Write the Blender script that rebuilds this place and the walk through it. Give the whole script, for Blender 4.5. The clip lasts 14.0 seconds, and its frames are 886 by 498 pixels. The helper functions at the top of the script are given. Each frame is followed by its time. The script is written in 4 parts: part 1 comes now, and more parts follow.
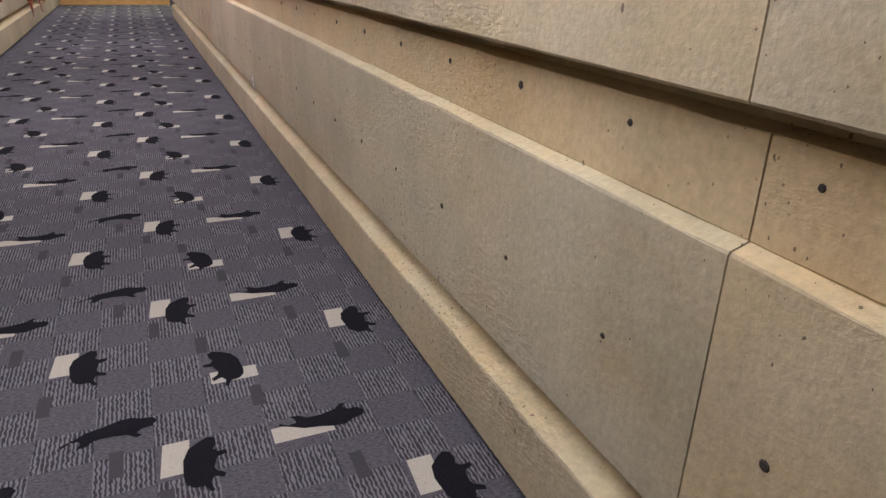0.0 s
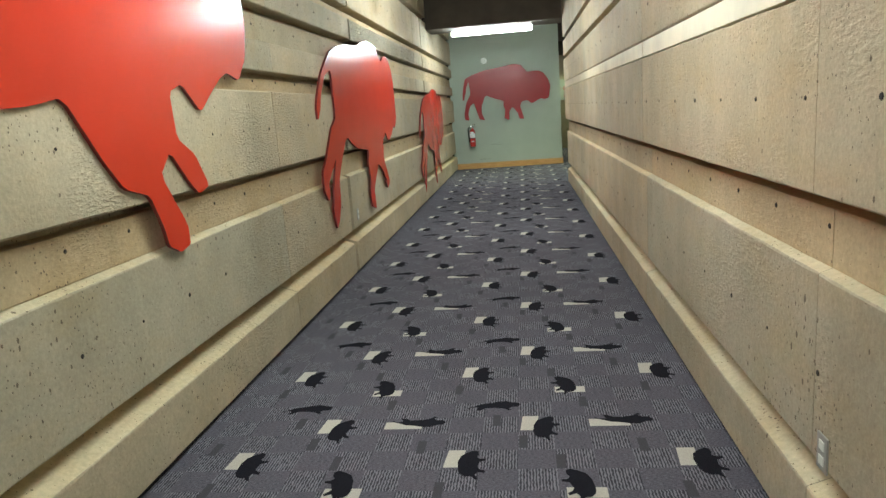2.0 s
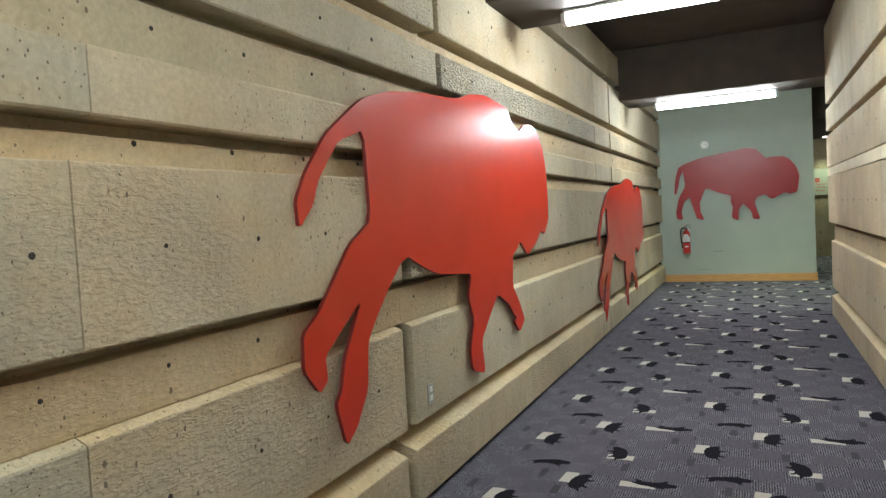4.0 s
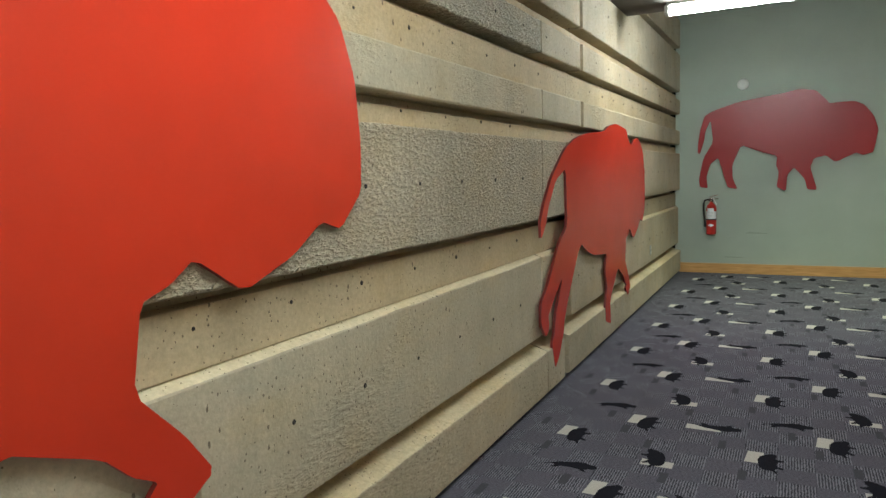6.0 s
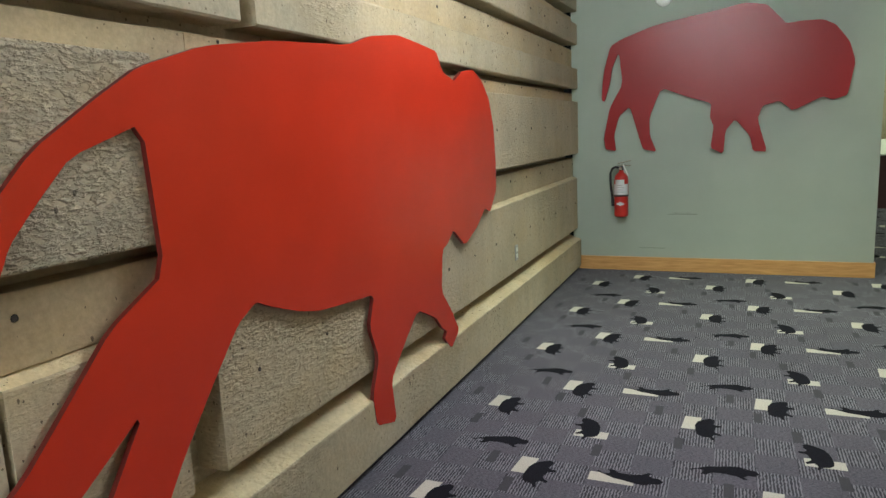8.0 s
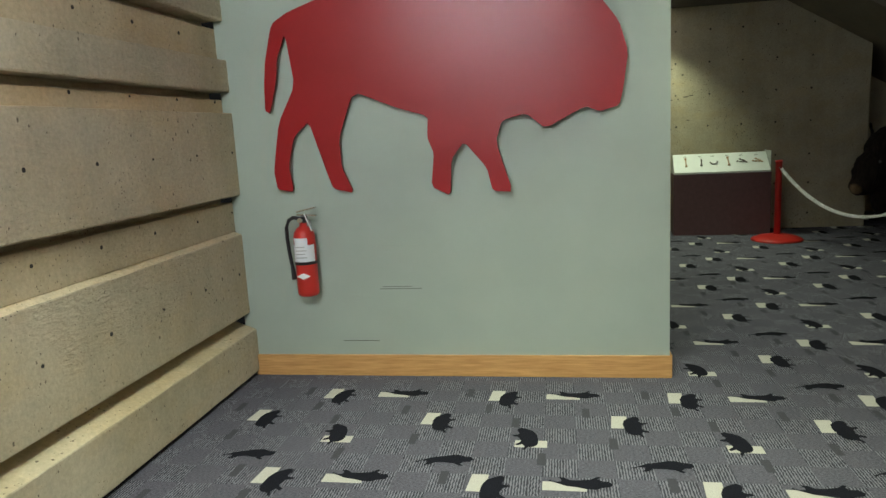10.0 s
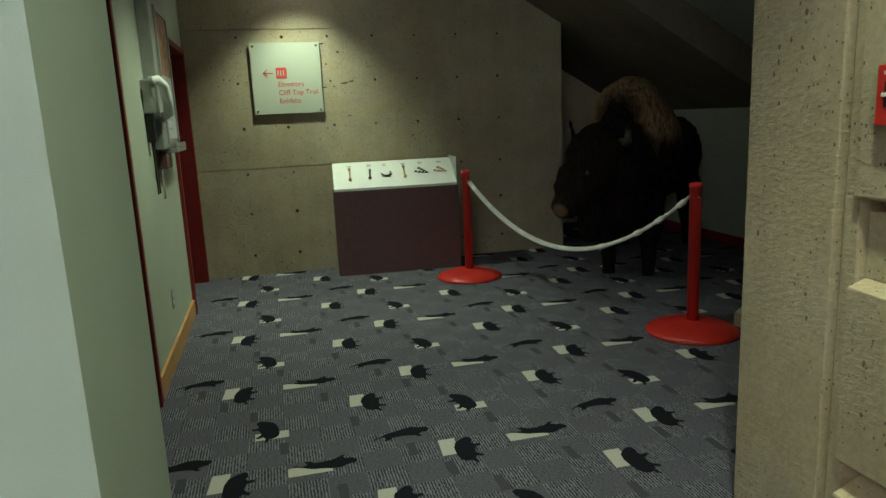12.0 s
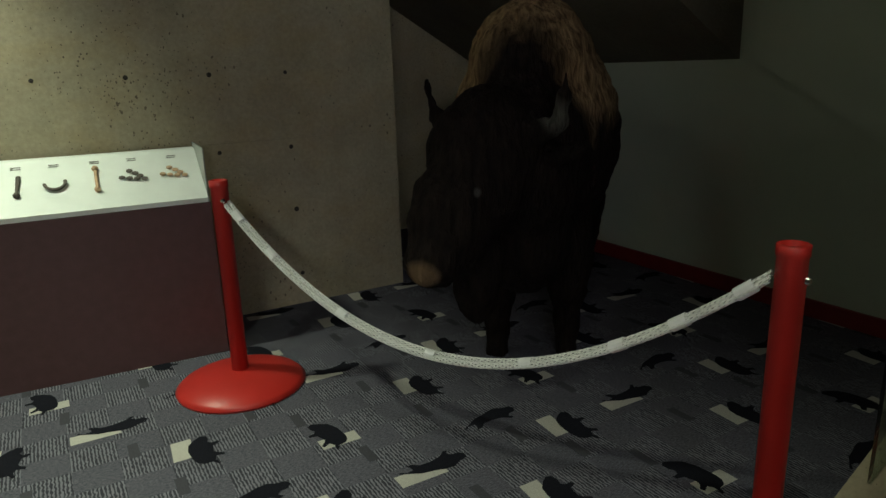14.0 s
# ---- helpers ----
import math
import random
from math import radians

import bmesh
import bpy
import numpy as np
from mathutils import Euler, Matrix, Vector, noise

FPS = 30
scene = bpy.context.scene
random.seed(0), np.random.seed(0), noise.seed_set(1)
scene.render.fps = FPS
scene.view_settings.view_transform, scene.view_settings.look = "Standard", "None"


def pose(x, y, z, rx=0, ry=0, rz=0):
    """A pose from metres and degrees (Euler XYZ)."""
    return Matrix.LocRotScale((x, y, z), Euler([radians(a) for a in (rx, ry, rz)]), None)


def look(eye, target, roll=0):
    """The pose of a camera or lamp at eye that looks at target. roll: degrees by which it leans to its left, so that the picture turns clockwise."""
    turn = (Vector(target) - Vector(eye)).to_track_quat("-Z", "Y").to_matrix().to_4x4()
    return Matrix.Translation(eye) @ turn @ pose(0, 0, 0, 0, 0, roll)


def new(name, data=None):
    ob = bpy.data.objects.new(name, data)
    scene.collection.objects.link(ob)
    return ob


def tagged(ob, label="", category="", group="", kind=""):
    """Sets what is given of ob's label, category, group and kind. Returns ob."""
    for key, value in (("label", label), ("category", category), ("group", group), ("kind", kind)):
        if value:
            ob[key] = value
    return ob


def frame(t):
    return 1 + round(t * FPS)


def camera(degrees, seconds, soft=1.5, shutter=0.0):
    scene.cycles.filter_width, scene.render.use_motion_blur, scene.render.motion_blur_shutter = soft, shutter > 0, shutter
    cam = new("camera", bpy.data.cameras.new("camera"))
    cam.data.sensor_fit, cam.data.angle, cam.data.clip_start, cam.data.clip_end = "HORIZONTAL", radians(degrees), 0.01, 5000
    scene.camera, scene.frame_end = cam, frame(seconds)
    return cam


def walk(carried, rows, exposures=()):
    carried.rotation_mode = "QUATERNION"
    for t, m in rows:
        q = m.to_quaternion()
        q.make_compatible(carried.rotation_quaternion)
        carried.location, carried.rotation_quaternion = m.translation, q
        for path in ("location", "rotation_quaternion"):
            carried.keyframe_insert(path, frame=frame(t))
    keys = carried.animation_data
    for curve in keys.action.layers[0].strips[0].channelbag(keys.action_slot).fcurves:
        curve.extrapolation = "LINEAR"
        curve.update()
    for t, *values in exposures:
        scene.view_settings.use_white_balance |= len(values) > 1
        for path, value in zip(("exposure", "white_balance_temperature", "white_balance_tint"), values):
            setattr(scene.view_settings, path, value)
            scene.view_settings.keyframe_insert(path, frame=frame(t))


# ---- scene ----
cam = camera(66.3, 14.0)
PATH = [
    (0, (-0.011, -0.301, 1.386), (0.734, 1.378, 0.595), 1.5),
    (0.5, (0.139, 0.648, 1.345), (0.725, 2.398, 0.573), 0.2),
    (1, (0.081, 1.623, 1.381), (0.367, 3.486, 0.711), -1.1),
    (1.5, (0.047, 2.53, 1.444), (0.047, 4.458, 0.913), -3.2),
    (2, (-0.043, 3.392, 1.517), (-0.29, 5.336, 1.118), -4.3),
    (2.5, (-0.033, 4.306, 1.559), (-0.525, 6.228, 1.308), -4.9),
    (2.7, (-0.038, 4.64, 1.564), (-0.634, 6.539, 1.372), -4.7),
    (4.8, (-0.137, 8.166, 1.5), (-0.996, 9.97, 1.412), -2.8),
    (5, (-0.179, 8.557, 1.519), (-1.042, 10.358, 1.416), -2.6),
    (5.5, (-0.18, 9.478, 1.5), (-1.066, 11.265, 1.349), -2.5),
    (6, (-0.261, 10.383, 1.51), (-1.173, 12.15, 1.298), -1.9),
    (6.5, (-0.275, 11.25, 1.502), (-1.197, 13.004, 1.233), -2.1),
    (7, (-0.338, 12.122, 1.491), (-1.228, 13.882, 1.157), -2.1),
    (7.2, (-0.318, 12.47, 1.474), (-1.186, 14.24, 1.135), -2.3),
    (9.3, (0.04, 15.656, 1.541), (-0.521, 17.546, 1.207), -3.1),
    (9.5, (0.139, 15.958, 1.565), (-0.37, 17.862, 1.225), -3.3),
    (10, (0.32, 16.705, 1.541), (-0.026, 18.645, 1.202), -3.1),
    (10.5, (0.559, 17.457, 1.505), (0.474, 19.426, 1.166), -3.5),
    (11, (0.797, 18.197, 1.522), (0.987, 20.157, 1.17), -3.4),
    (11.5, (1.063, 18.906, 1.506), (1.469, 20.83, 1.137), -2.9),
    (12, (1.26, 19.692, 1.481), (1.727, 21.598, 1.095), -2.6),
    (12.5, (1.517, 20.435, 1.454), (2.017, 22.331, 1.059), -2.8),
    (13, (1.702, 21.181, 1.428), (2.294, 23.041, 0.994), -2.7),
    (13.5, (2.067, 21.881, 1.406), (2.85, 23.656, 0.919), -2.7),
    (14, (2.297, 22.526, 1.439), (3.27, 24.195, 0.92), -1.9),
]
EXPOSURES = [(0, 0.0, 6400, 24), (0.5, 0.05, 6400, 16), (1.0, 0.2, 6400, 10), (1.5, 0.1, 6350, 6), (2.5, 0.0, 6200, -2), (5.0, 0.05, 6100, 10), (6.5, -0.25, 6200, 2), (7.2, -0.05, 6200, 6), (9.5, 0.05, 6050, 8), (10.0, 0.35, 6050, 10), (10.5, 0.45, 6050, 14), (11.5, 0.55, 5950, 10), (12, 0.45, 5950, 4), (12.5, 0.4, 5950, 6), (14, 0.72, 5950, 12)]
walk(cam, [(t, look(eye, target, roll)) for t, eye, target, roll in PATH], EXPOSURES)

# ---- world and light ----
world = bpy.data.worlds.new("world")
scene.world = world
world.use_nodes = True
world.node_tree.nodes["Background"].inputs[0].default_value = (0.05, 0.05, 0.045, 1)
world.node_tree.nodes["Background"].inputs[1].default_value = 0.1
TUBE_POWER, DOWN_POWER = 118.0, 125.0

# ---- plan (metres) ----
XL, XR = -1.78, 0.845          # recessed planes of the corridor's side walls
FACE = 0.06                  # how far the panels stand proud of them
YE, XE, YW = 20.80, 0.945, 21.36   # end wall, its free end, and how deep that end runs
YR = 16.5                     # where the right wall stops
XS, YB = 0.55, 26.56          # lobby side wall and back wall
XA = 2.865                     # recessed plane of the alarm's wall
CEIL, BEAM, LOB = 3.7, 3.0, 3.0
LAMPS = (1.2, 6.4, 11.8, 17.0)


# ---- materials ----
def nodes(name):
    m = bpy.data.materials.new(name)
    m.use_nodes = True
    t = m.node_tree
    return m, t, t.nodes["Principled BSDF"]


def add(t, kind, **kw):
    n = t.nodes.new(kind)
    for k, v in kw.items():
        n.inputs[k].default_value = v
    return n


def ramp(t, src, stops):
    n = t.nodes.new("ShaderNodeValToRGB")
    e = n.color_ramp.elements
    while len(e) < len(stops):
        e.new(0.5)
    for i, (p, c) in enumerate(stops):
        e[i].position = p
        e[i].color = (*c, 1) if isinstance(c, tuple) else (c, c, c, 1)
    t.links.new(src, n.inputs[0])
    return n.outputs[0]


def mixc(t, fac, a, b, mode="MIX"):
    n = t.nodes.new("ShaderNodeMix")
    n.data_type, n.blend_type = "RGBA", mode
    for s, v in ((n.inputs[0], fac), (n.inputs[6], a), (n.inputs[7], b)):
        if isinstance(v, (int, float)):
            s.default_value = v
        elif isinstance(v, tuple):
            s.default_value = (*v, 1)
        else:
            t.links.new(v, s)
    return n.outputs[2]


def calc(t, op, a, b=0.0):
    n = t.nodes.new("ShaderNodeMath")
    n.operation = op
    for s, v in zip(n.inputs, (a, b)):
        if isinstance(v, (int, float)):
            s.default_value = v
        else:
            t.links.new(v, s)
    return n.outputs[0]


def coords(t, scale=(1, 1, 1)):
    g = t.nodes.new("ShaderNodeNewGeometry")
    m = add(t, "ShaderNodeMapping", Scale=scale)
    t.links.new(g.outputs["Position"], m.inputs["Vector"])
    return m.outputs[0]


def tex(t, vec, scale, detail=4.0, rough=0.55):
    n = add(t, "ShaderNodeTexNoise", Scale=scale, Detail=detail, Roughness=rough)
    t.links.new(vec, n.inputs["Vector"])
    return n.outputs["Fac"]


def bump(t, b, height, strength, dist):
    n = add(t, "ShaderNodeBump", Strength=strength, Distance=dist)
    t.links.new(height, n.inputs["Height"])
    t.links.new(n.outputs[0], b.inputs["Normal"])


def plain(name, col, rough=0.6, metal=0.0, vary=0.12, scale=9.0, rel=0.15, spec=0.5):
    """A plain finish with faint mottling and fine relief."""
    m, t, b = nodes(name)
    v = coords(t)
    lo, hi = tuple(c * (1 - vary) for c in col), tuple(min(1, c * (1 + vary)) for c in col)
    t.links.new(ramp(t, tex(t, v, scale), [(0.3, lo), (0.7, hi)]), b.inputs["Base Color"])
    b.inputs["Roughness"].default_value, b.inputs["Metallic"].default_value = rough, metal
    b.inputs["Specular IOR Level"].default_value = spec
    if rel:
        bump(t, b, tex(t, v, 220.0, 2.0), rel, 0.002)
    return m


def concrete(name, light, dark, relief=1.0, hammered=False):
    """Cast concrete: cloudy tone, rust-tan stains, grain, air holes of two sizes; hammered panels are chipped all over."""
    m, t, b = nodes(name)
    v = coords(t)
    o = t.nodes.new("ShaderNodeObjectInfo")
    base = ramp(t, tex(t, v, 1.3, 6.0, 0.6), [(0.30, dark), (0.70, light)])
    stain = ramp(t, tex(t, coords(t, (1.0, 0.7, 1.6)), 2.6, 5.0, 0.65), [(0.34, (0.94, 0.97, 1.0)), (0.50, (1.0, 1.0, 1.0)), (0.68, (1.02, 0.97, 0.87))])
    col = mixc(t, 0.9, base, stain, "MULTIPLY")
    col = mixc(t, 1.0, col, ramp(t, tex(t, v, 46.0, 5.0, 0.7), [(0.3, 0.80), (0.72, 1.07)]), "MULTIPLY")
    streak = ramp(t, tex(t, coords(t, (5.0, 5.0, 0.5)), 1.6, 4.0), [(0.35, 0.86), (0.65, 1.05)])
    col = mixc(t, 0.4, col, streak, "MULTIPLY")
    tone = ramp(t, o.outputs["Random"], [(0.0, (0.88, 0.92, 0.95)), (0.5, (1.0, 0.99, 0.96)), (1.0, (1.05, 1.02, 0.97))])
    col = mixc(t, 1.0, col, tone, "MULTIPLY")
    pits = []
    for scale, stretch, seed, most in ((14.0, 1.7, 3.1, 0.178), (34.0, 1.3, 1.9, 0.155)):
        vo = add(t, "ShaderNodeTexVoronoi", Scale=scale, Randomness=1.0)
        wn = add(t, "ShaderNodeTexNoise", Scale=scale * 5.5)
        t.links.new(v, wn.inputs["Vector"])
        sc = t.nodes.new("ShaderNodeVectorMath")
        sc.operation = "SCALE"
        sc.inputs["Scale"].default_value = 0.2 / scale
        t.links.new(wn.outputs["Color"], sc.inputs[0])
        wob = t.nodes.new("ShaderNodeVectorMath")
        t.links.new(coords(t, (stretch, stretch, 1.0)), wob.inputs[0])
        t.links.new(sc.outputs[0], wob.inputs[1])
        t.links.new(wob.outputs[0], vo.inputs["Vector"])
        size = calc(t, "MULTIPLY", tex(t, v, seed, 3.0), 0.5)
        pits.append(calc(t, "LESS_THAN", vo.outputs["Distance"], calc(t, "SUBTRACT", size, most)))
    pit = calc(t, "MAXIMUM", pits[0], pits[1])
    col = mixc(t, calc(t, "MULTIPLY", pit, 0.8), col, (0.085, 0.062, 0.042))
    mask = ramp(t, calc(t, "ADD", tex(t, v, 0.8, 3.0), calc(t, "MULTIPLY", o.outputs["Random"], 0.12)), [(0.57, 0.02), (0.69, 0.6)])
    chips = ramp(t, tex(t, coords(t, (1, 1, 2.3)), 29.0, 4.0, 0.6), [(0.44, 0.0), (0.62, 1.0)])
    rough = chips if hammered else calc(t, "MULTIPLY", mask, chips)
    if hammered:
        col = mixc(t, 0.75, col, ramp(t, tex(t, coords(t, (1, 1, 2.3)), 29.0, 4.0, 0.6), [(0.40, (0.82, 0.80, 0.76)), (0.66, (1.12, 1.12, 1.10))]), "MULTIPLY")
    t.links.new(col, b.inputs["Base Color"])
    b.inputs["Roughness"].default_value = 0.82
    h = calc(t, "ADD", rough, calc(t, "MULTIPLY", tex(t, v, 70.0, 4.0), 0.2))
    h = calc(t, "SUBTRACT", h, calc(t, "MULTIPLY", pit, 1.3))
    bump(t, b, h, 1.0 if hammered else 0.75 * relief, 0.015 if hammered else 0.014)
    return m


def carpet(name):
    m, t, b = nodes(name)
    v = coords(t)
    # woven blocks, heathered and ripple-striped by turns
    sep = t.nodes.new("ShaderNodeSeparateXYZ")
    t.links.new(v, sep.inputs[0])
    i = calc(t, "FLOOR", calc(t, "MULTIPLY", calc(t, "ADD", sep.outputs["X"], 0.13), 6.0))
    j = calc(t, "FLOOR", calc(t, "MULTIPLY", calc(t, "SUBTRACT", sep.outputs["Y"], 0.545), 6.0))
    cell = calc(t, "FLOORED_MODULO", calc(t, "ADD", i, j), 2.0)
    heather = ramp(t, tex(t, coords(t, (0.45, 1.3, 1)), 150.0, 2.0, 0.8), [(0.34, (0.059, 0.058, 0.073)), (0.66, (0.157, 0.154, 0.186))])
    w = add(t, "ShaderNodeTexWave", Scale=24.0, Distortion=2.6, Detail=0.0)
    w.inputs["Detail Scale"].default_value = 4.0
    t.links.new(coords(t, (1, 0.55, 1)), w.inputs["Vector"])
    ripple = ramp(t, w.outputs["Fac"], [(0.30, (0.050, 0.049, 0.062)), (0.80, (0.205, 0.201, 0.236))])
    col = mixc(t, cell, ripple, heather)
    col = mixc(t, 1.0, col, ramp(t, tex(t, v, 0.8), [(0.3, 0.9), (0.7, 1.08)]), "MULTIPLY")
    t.links.new(col, b.inputs["Base Color"])
    b.inputs["Roughness"].default_value = 0.97
    b.inputs["Specular IOR Level"].default_value = 0.04
    bump(t, b, tex(t, v, 420.0, 2.0), 0.5, 0.004)
    return m


def fur(name):
    m, t, b = nodes(name)
    g = t.nodes.new("ShaderNodeTexCoord")
    sep = t.nodes.new("ShaderNodeSeparateXYZ")
    t.links.new(g.outputs["Object"], sep.inputs[0])
    n = add(t, "ShaderNodeTexNoise", Scale=5.0, Detail=5.0)
    t.links.new(g.outputs["Object"], n.inputs["Vector"])
    hgt = calc(t, "ADD", sep.outputs["Z"], calc(t, "MULTIPLY", n.outputs["Fac"], 0.35))
    hump = ramp(t, calc(t, "SUBTRACT", hgt, 0.85), [(0.45, 0.0), (0.62, 1.0)])
    back = ramp(t, calc(t, "MULTIPLY", sep.outputs["X"], 1.0), [(0.02, 0.0), (0.14, 1.0), (0.62, 1.0), (0.95, 0.12)])
    s = add(t, "ShaderNodeTexNoise", Scale=38.0, Detail=4.0)
    mp = add(t, "ShaderNodeMapping", Scale=(1.0, 1.0, 0.22))
    t.links.new(g.outputs["Object"], mp.inputs["Vector"])
    t.links.new(mp.outputs[0], s.inputs["Vector"])
    tan = ramp(t, s.outputs["Fac"], [(0.32, (0.085, 0.053, 0.026)), (0.68, (0.33, 0.23, 0.12))])
    dk = ramp(t, s.outputs["Fac"], [(0.3, (0.004, 0.003, 0.003)), (0.7, (0.016, 0.011, 0.009))])
    col = mixc(t, calc(t, "MULTIPLY", hump, back), dk, tan)
    # bare nose, horn sheath with its reflex, and the eye's glint painted as spots
    for place, size, tint in (((-0.55, 0.27, 0.70), 0.075, (0.16, 0.105, 0.06)), ((-0.44, 0.09, 0.99), 0.022, (0.06, 0.058, 0.055)), ((-0.30, -0.20, 1.26), 0.09, (0.07, 0.07, 0.06))):
        far = t.nodes.new("ShaderNodeVectorMath")
        far.operation = "DISTANCE"
        t.links.new(g.outputs["Object"], far.inputs[0])
        far.inputs[1].default_value = place
        col = mixc(t, ramp(t, far.outputs["Value"], [(size * 0.6, 1.0), (size, 0.0)]), col, tint)
    t.links.new(col, b.inputs["Base Color"])
    b.inputs["Roughness"].default_value = 0.9
    b.inputs["Specular IOR Level"].default_value = 0.1
    bump(t, b, s.outputs["Fac"], 1.0, 0.03)
    return m


def wood(name, a, c, rough=0.45):
    m, t, b = nodes(name)
    g = tex(t, coords(t, (3.0, 3.0, 40.0)), 2.0, 5.0)
    t.links.new(ramp(t, g, [(0.3, a), (0.7, c)]), b.inputs["Base Color"])
    b.inputs["Roughness"].default_value = rough
    return m


def glow(name, col, power):
    m, t, b = nodes(name)
    b.inputs["Base Color"].default_value = (*col, 1)
    b.inputs["Emission Color"].default_value = (*col, 1)
    b.inputs["Emission Strength"].default_value = power
    return m


M_CON = concrete("concrete", (0.63, 0.55, 0.40), (0.45, 0.385, 0.265))
M_CON2 = concrete("board_formed_concrete", (0.52, 0.46, 0.32), (0.36, 0.31, 0.21), 0.6)
M_ROUGH = concrete("hammered_concrete", (0.66, 0.60, 0.47), (0.50, 0.45, 0.34), 1.0, True)
# board-formed concrete darkened, so the shade under the flight sits in the colour
M_SHADED_SOFFIT = concrete("shaded_soffit_concrete", (0.20, 0.175, 0.125), (0.12, 0.10, 0.07), 0.6)
# sloped tops: smoother pale concrete, its tone raised further for the lamplight they face
M_LIT_TOP = concrete("pale_lit_ledge", (0.74, 0.64, 0.43), (0.58, 0.48, 0.30), 0.8)
M_REC = concrete("recess_concrete", (0.63, 0.52, 0.34), (0.46, 0.365, 0.225), 0.6)
M_LEDGE = plain("pale_strip", (0.72, 0.67, 0.50), 0.5, 0, 0.15, 3.0)
M_HOLE = plain("tie_hole", (0.035, 0.03, 0.025), 0.9, 0, 0.1, 9, 0)
M_CARPET = carpet("carpet_pile")
M_MWHITE = plain("carpet_pale_yarn", (0.50, 0.48, 0.43), 0.95, 0, 0.18, 300.0, 0.5, 0.05)
M_MBLACK = plain("carpet_black_yarn", (0.014, 0.014, 0.019), 0.95, 0, 0.3, 300.0, 0.5, 0.03)
M_MGREY = plain("carpet_charcoal_yarn", (0.068, 0.066, 0.078), 0.95, 0, 0.2, 300.0, 0.5, 0.05)
M_CEIL = plain("dark_ceiling", (0.06, 0.048, 0.037), 0.85, 0, 0.2, 3.0)
M_GREEN = plain("green_paint", (0.36, 0.42, 0.35), 0.62, 0, 0.05, 2.0, 0.2)
M_PALE = plain("pale_green_paint", (0.50, 0.56, 0.44), 0.62, 0, 0.05, 2.0, 0.2)
M_RED = plain("red_lacquer", (0.57, 0.036, 0.014), 0.235, 0, 0.05, 3.0, 0.06)
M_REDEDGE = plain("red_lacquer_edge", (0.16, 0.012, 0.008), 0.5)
M_MAROON = plain("maroon_lacquer", (0.29, 0.011, 0.013), 0.33, 0, 0.05, 3.0, 0.06, 0.3)
M_OAK = wood("oak", (0.46, 0.24, 0.075), (0.66, 0.38, 0.14))
M_DOOR = plain("dark_red_door", (0.10, 0.008, 0.010), 0.45, 0, 0.15)
M_FRAME = plain("red_frame_paint", (0.19, 0.015, 0.014), 0.45, 0, 0.12)
M_BROWN = plain("brown_laminate", (0.115, 0.055, 0.055), 0.5, 0, 0.1, 20.0)
M_WHITE = plain("white_panel", (0.80, 0.84, 0.79), 0.35, 0, 0.03)
M_GREY = plain("grey_metal", (0.42, 0.44, 0.42), 0.4, 0.5)
M_CHROME = plain("chrome", (0.75, 0.75, 0.75), 0.18, 1.0, 0.03, 9.0, 0)
M_BLACK = plain("black_plastic", (0.012, 0.012, 0.013), 0.35, 0, 0.1, 9.0, 0)
M_POST = plain("red_enamel", (0.50, 0.026, 0.018), 0.38, 0, 0.06, 6.0, 0.05)
M_ROPE = plain("white_rope", (0.74, 0.74, 0.70), 0.85, 0, 0.15, 90.0, 0.6)
M_CORE = plain("rope_core", (0.16, 0.16, 0.155), 0.9, 0, 0.2, 60.0, 0.3)
M_TAPE = plain("white_tape", (0.82, 0.82, 0.80), 0.5)
M_PAPER = plain("paper", (0.72, 0.75, 0.76), 0.8, 0, 0.05)
M_PHOTO = plain("printed_picture", (0.50, 0.26, 0.16), 0.6, 0, 0.35, 14.0, 0)
M_INK = plain("red_ink", (0.50, 0.05, 0.04), 0.6, 0, 0.05, 9, 0)
M_DARKINK = plain("dark_ink", (0.10, 0.085, 0.07), 0.7, 0, 0.2, 40, 0)
M_TANINK = plain("tan_ink", (0.5, 0.34, 0.2), 0.7, 0, 0.25, 40, 0)
M_FUR = fur("bison_fur")
M_TUBE = glow("tube_glow", (0.96, 0.97, 0.94), TUBE_POWER)
M_SPOT = glow("downlight_glow", (1.0, 0.93, 0.78), 40.0)
M_GLASS, _t, _b = nodes("dark_glass")
_b.inputs["Base Color"].default_value = (0.55, 0.68, 0.60, 1)
_b.inputs["Transmission Weight"].default_value = 1.0
_b.inputs["Roughness"].default_value = 0.05
M_SIGN = plain("white_glass", (0.46, 0.50, 0.41), 0.06, 0, 0.02, 3.0, 0)


# ---- mesh helpers ----
def mesh(name, bm, material, smooth=False):
    me = bpy.data.meshes.new(name)
    bm.normal_update()
    bm.to_mesh(me)
    bm.free()
    for m in material if isinstance(material, (list, tuple)) else [material]:
        me.materials.append(m)
    if smooth:
        for p in me.polygons:
            p.use_smooth = True
    return me


def part(name, bm, material, parent=None, label="", smooth=False):
    ob = new(name, mesh(name, bm, material, smooth))
    if parent is not None:
        ob.parent = parent
    if label:
        tagged(ob, label)
    return ob


def thing(name, label, category, at=(0, 0, 0), group=""):
    ob = new(name)
    ob.location = at
    ob.empty_display_size = 0.1
    return tagged(ob, label, category, group)


def setting(name, bm, material, label, category):
    return tagged(part(name, bm, material), label, category, kind="structure")


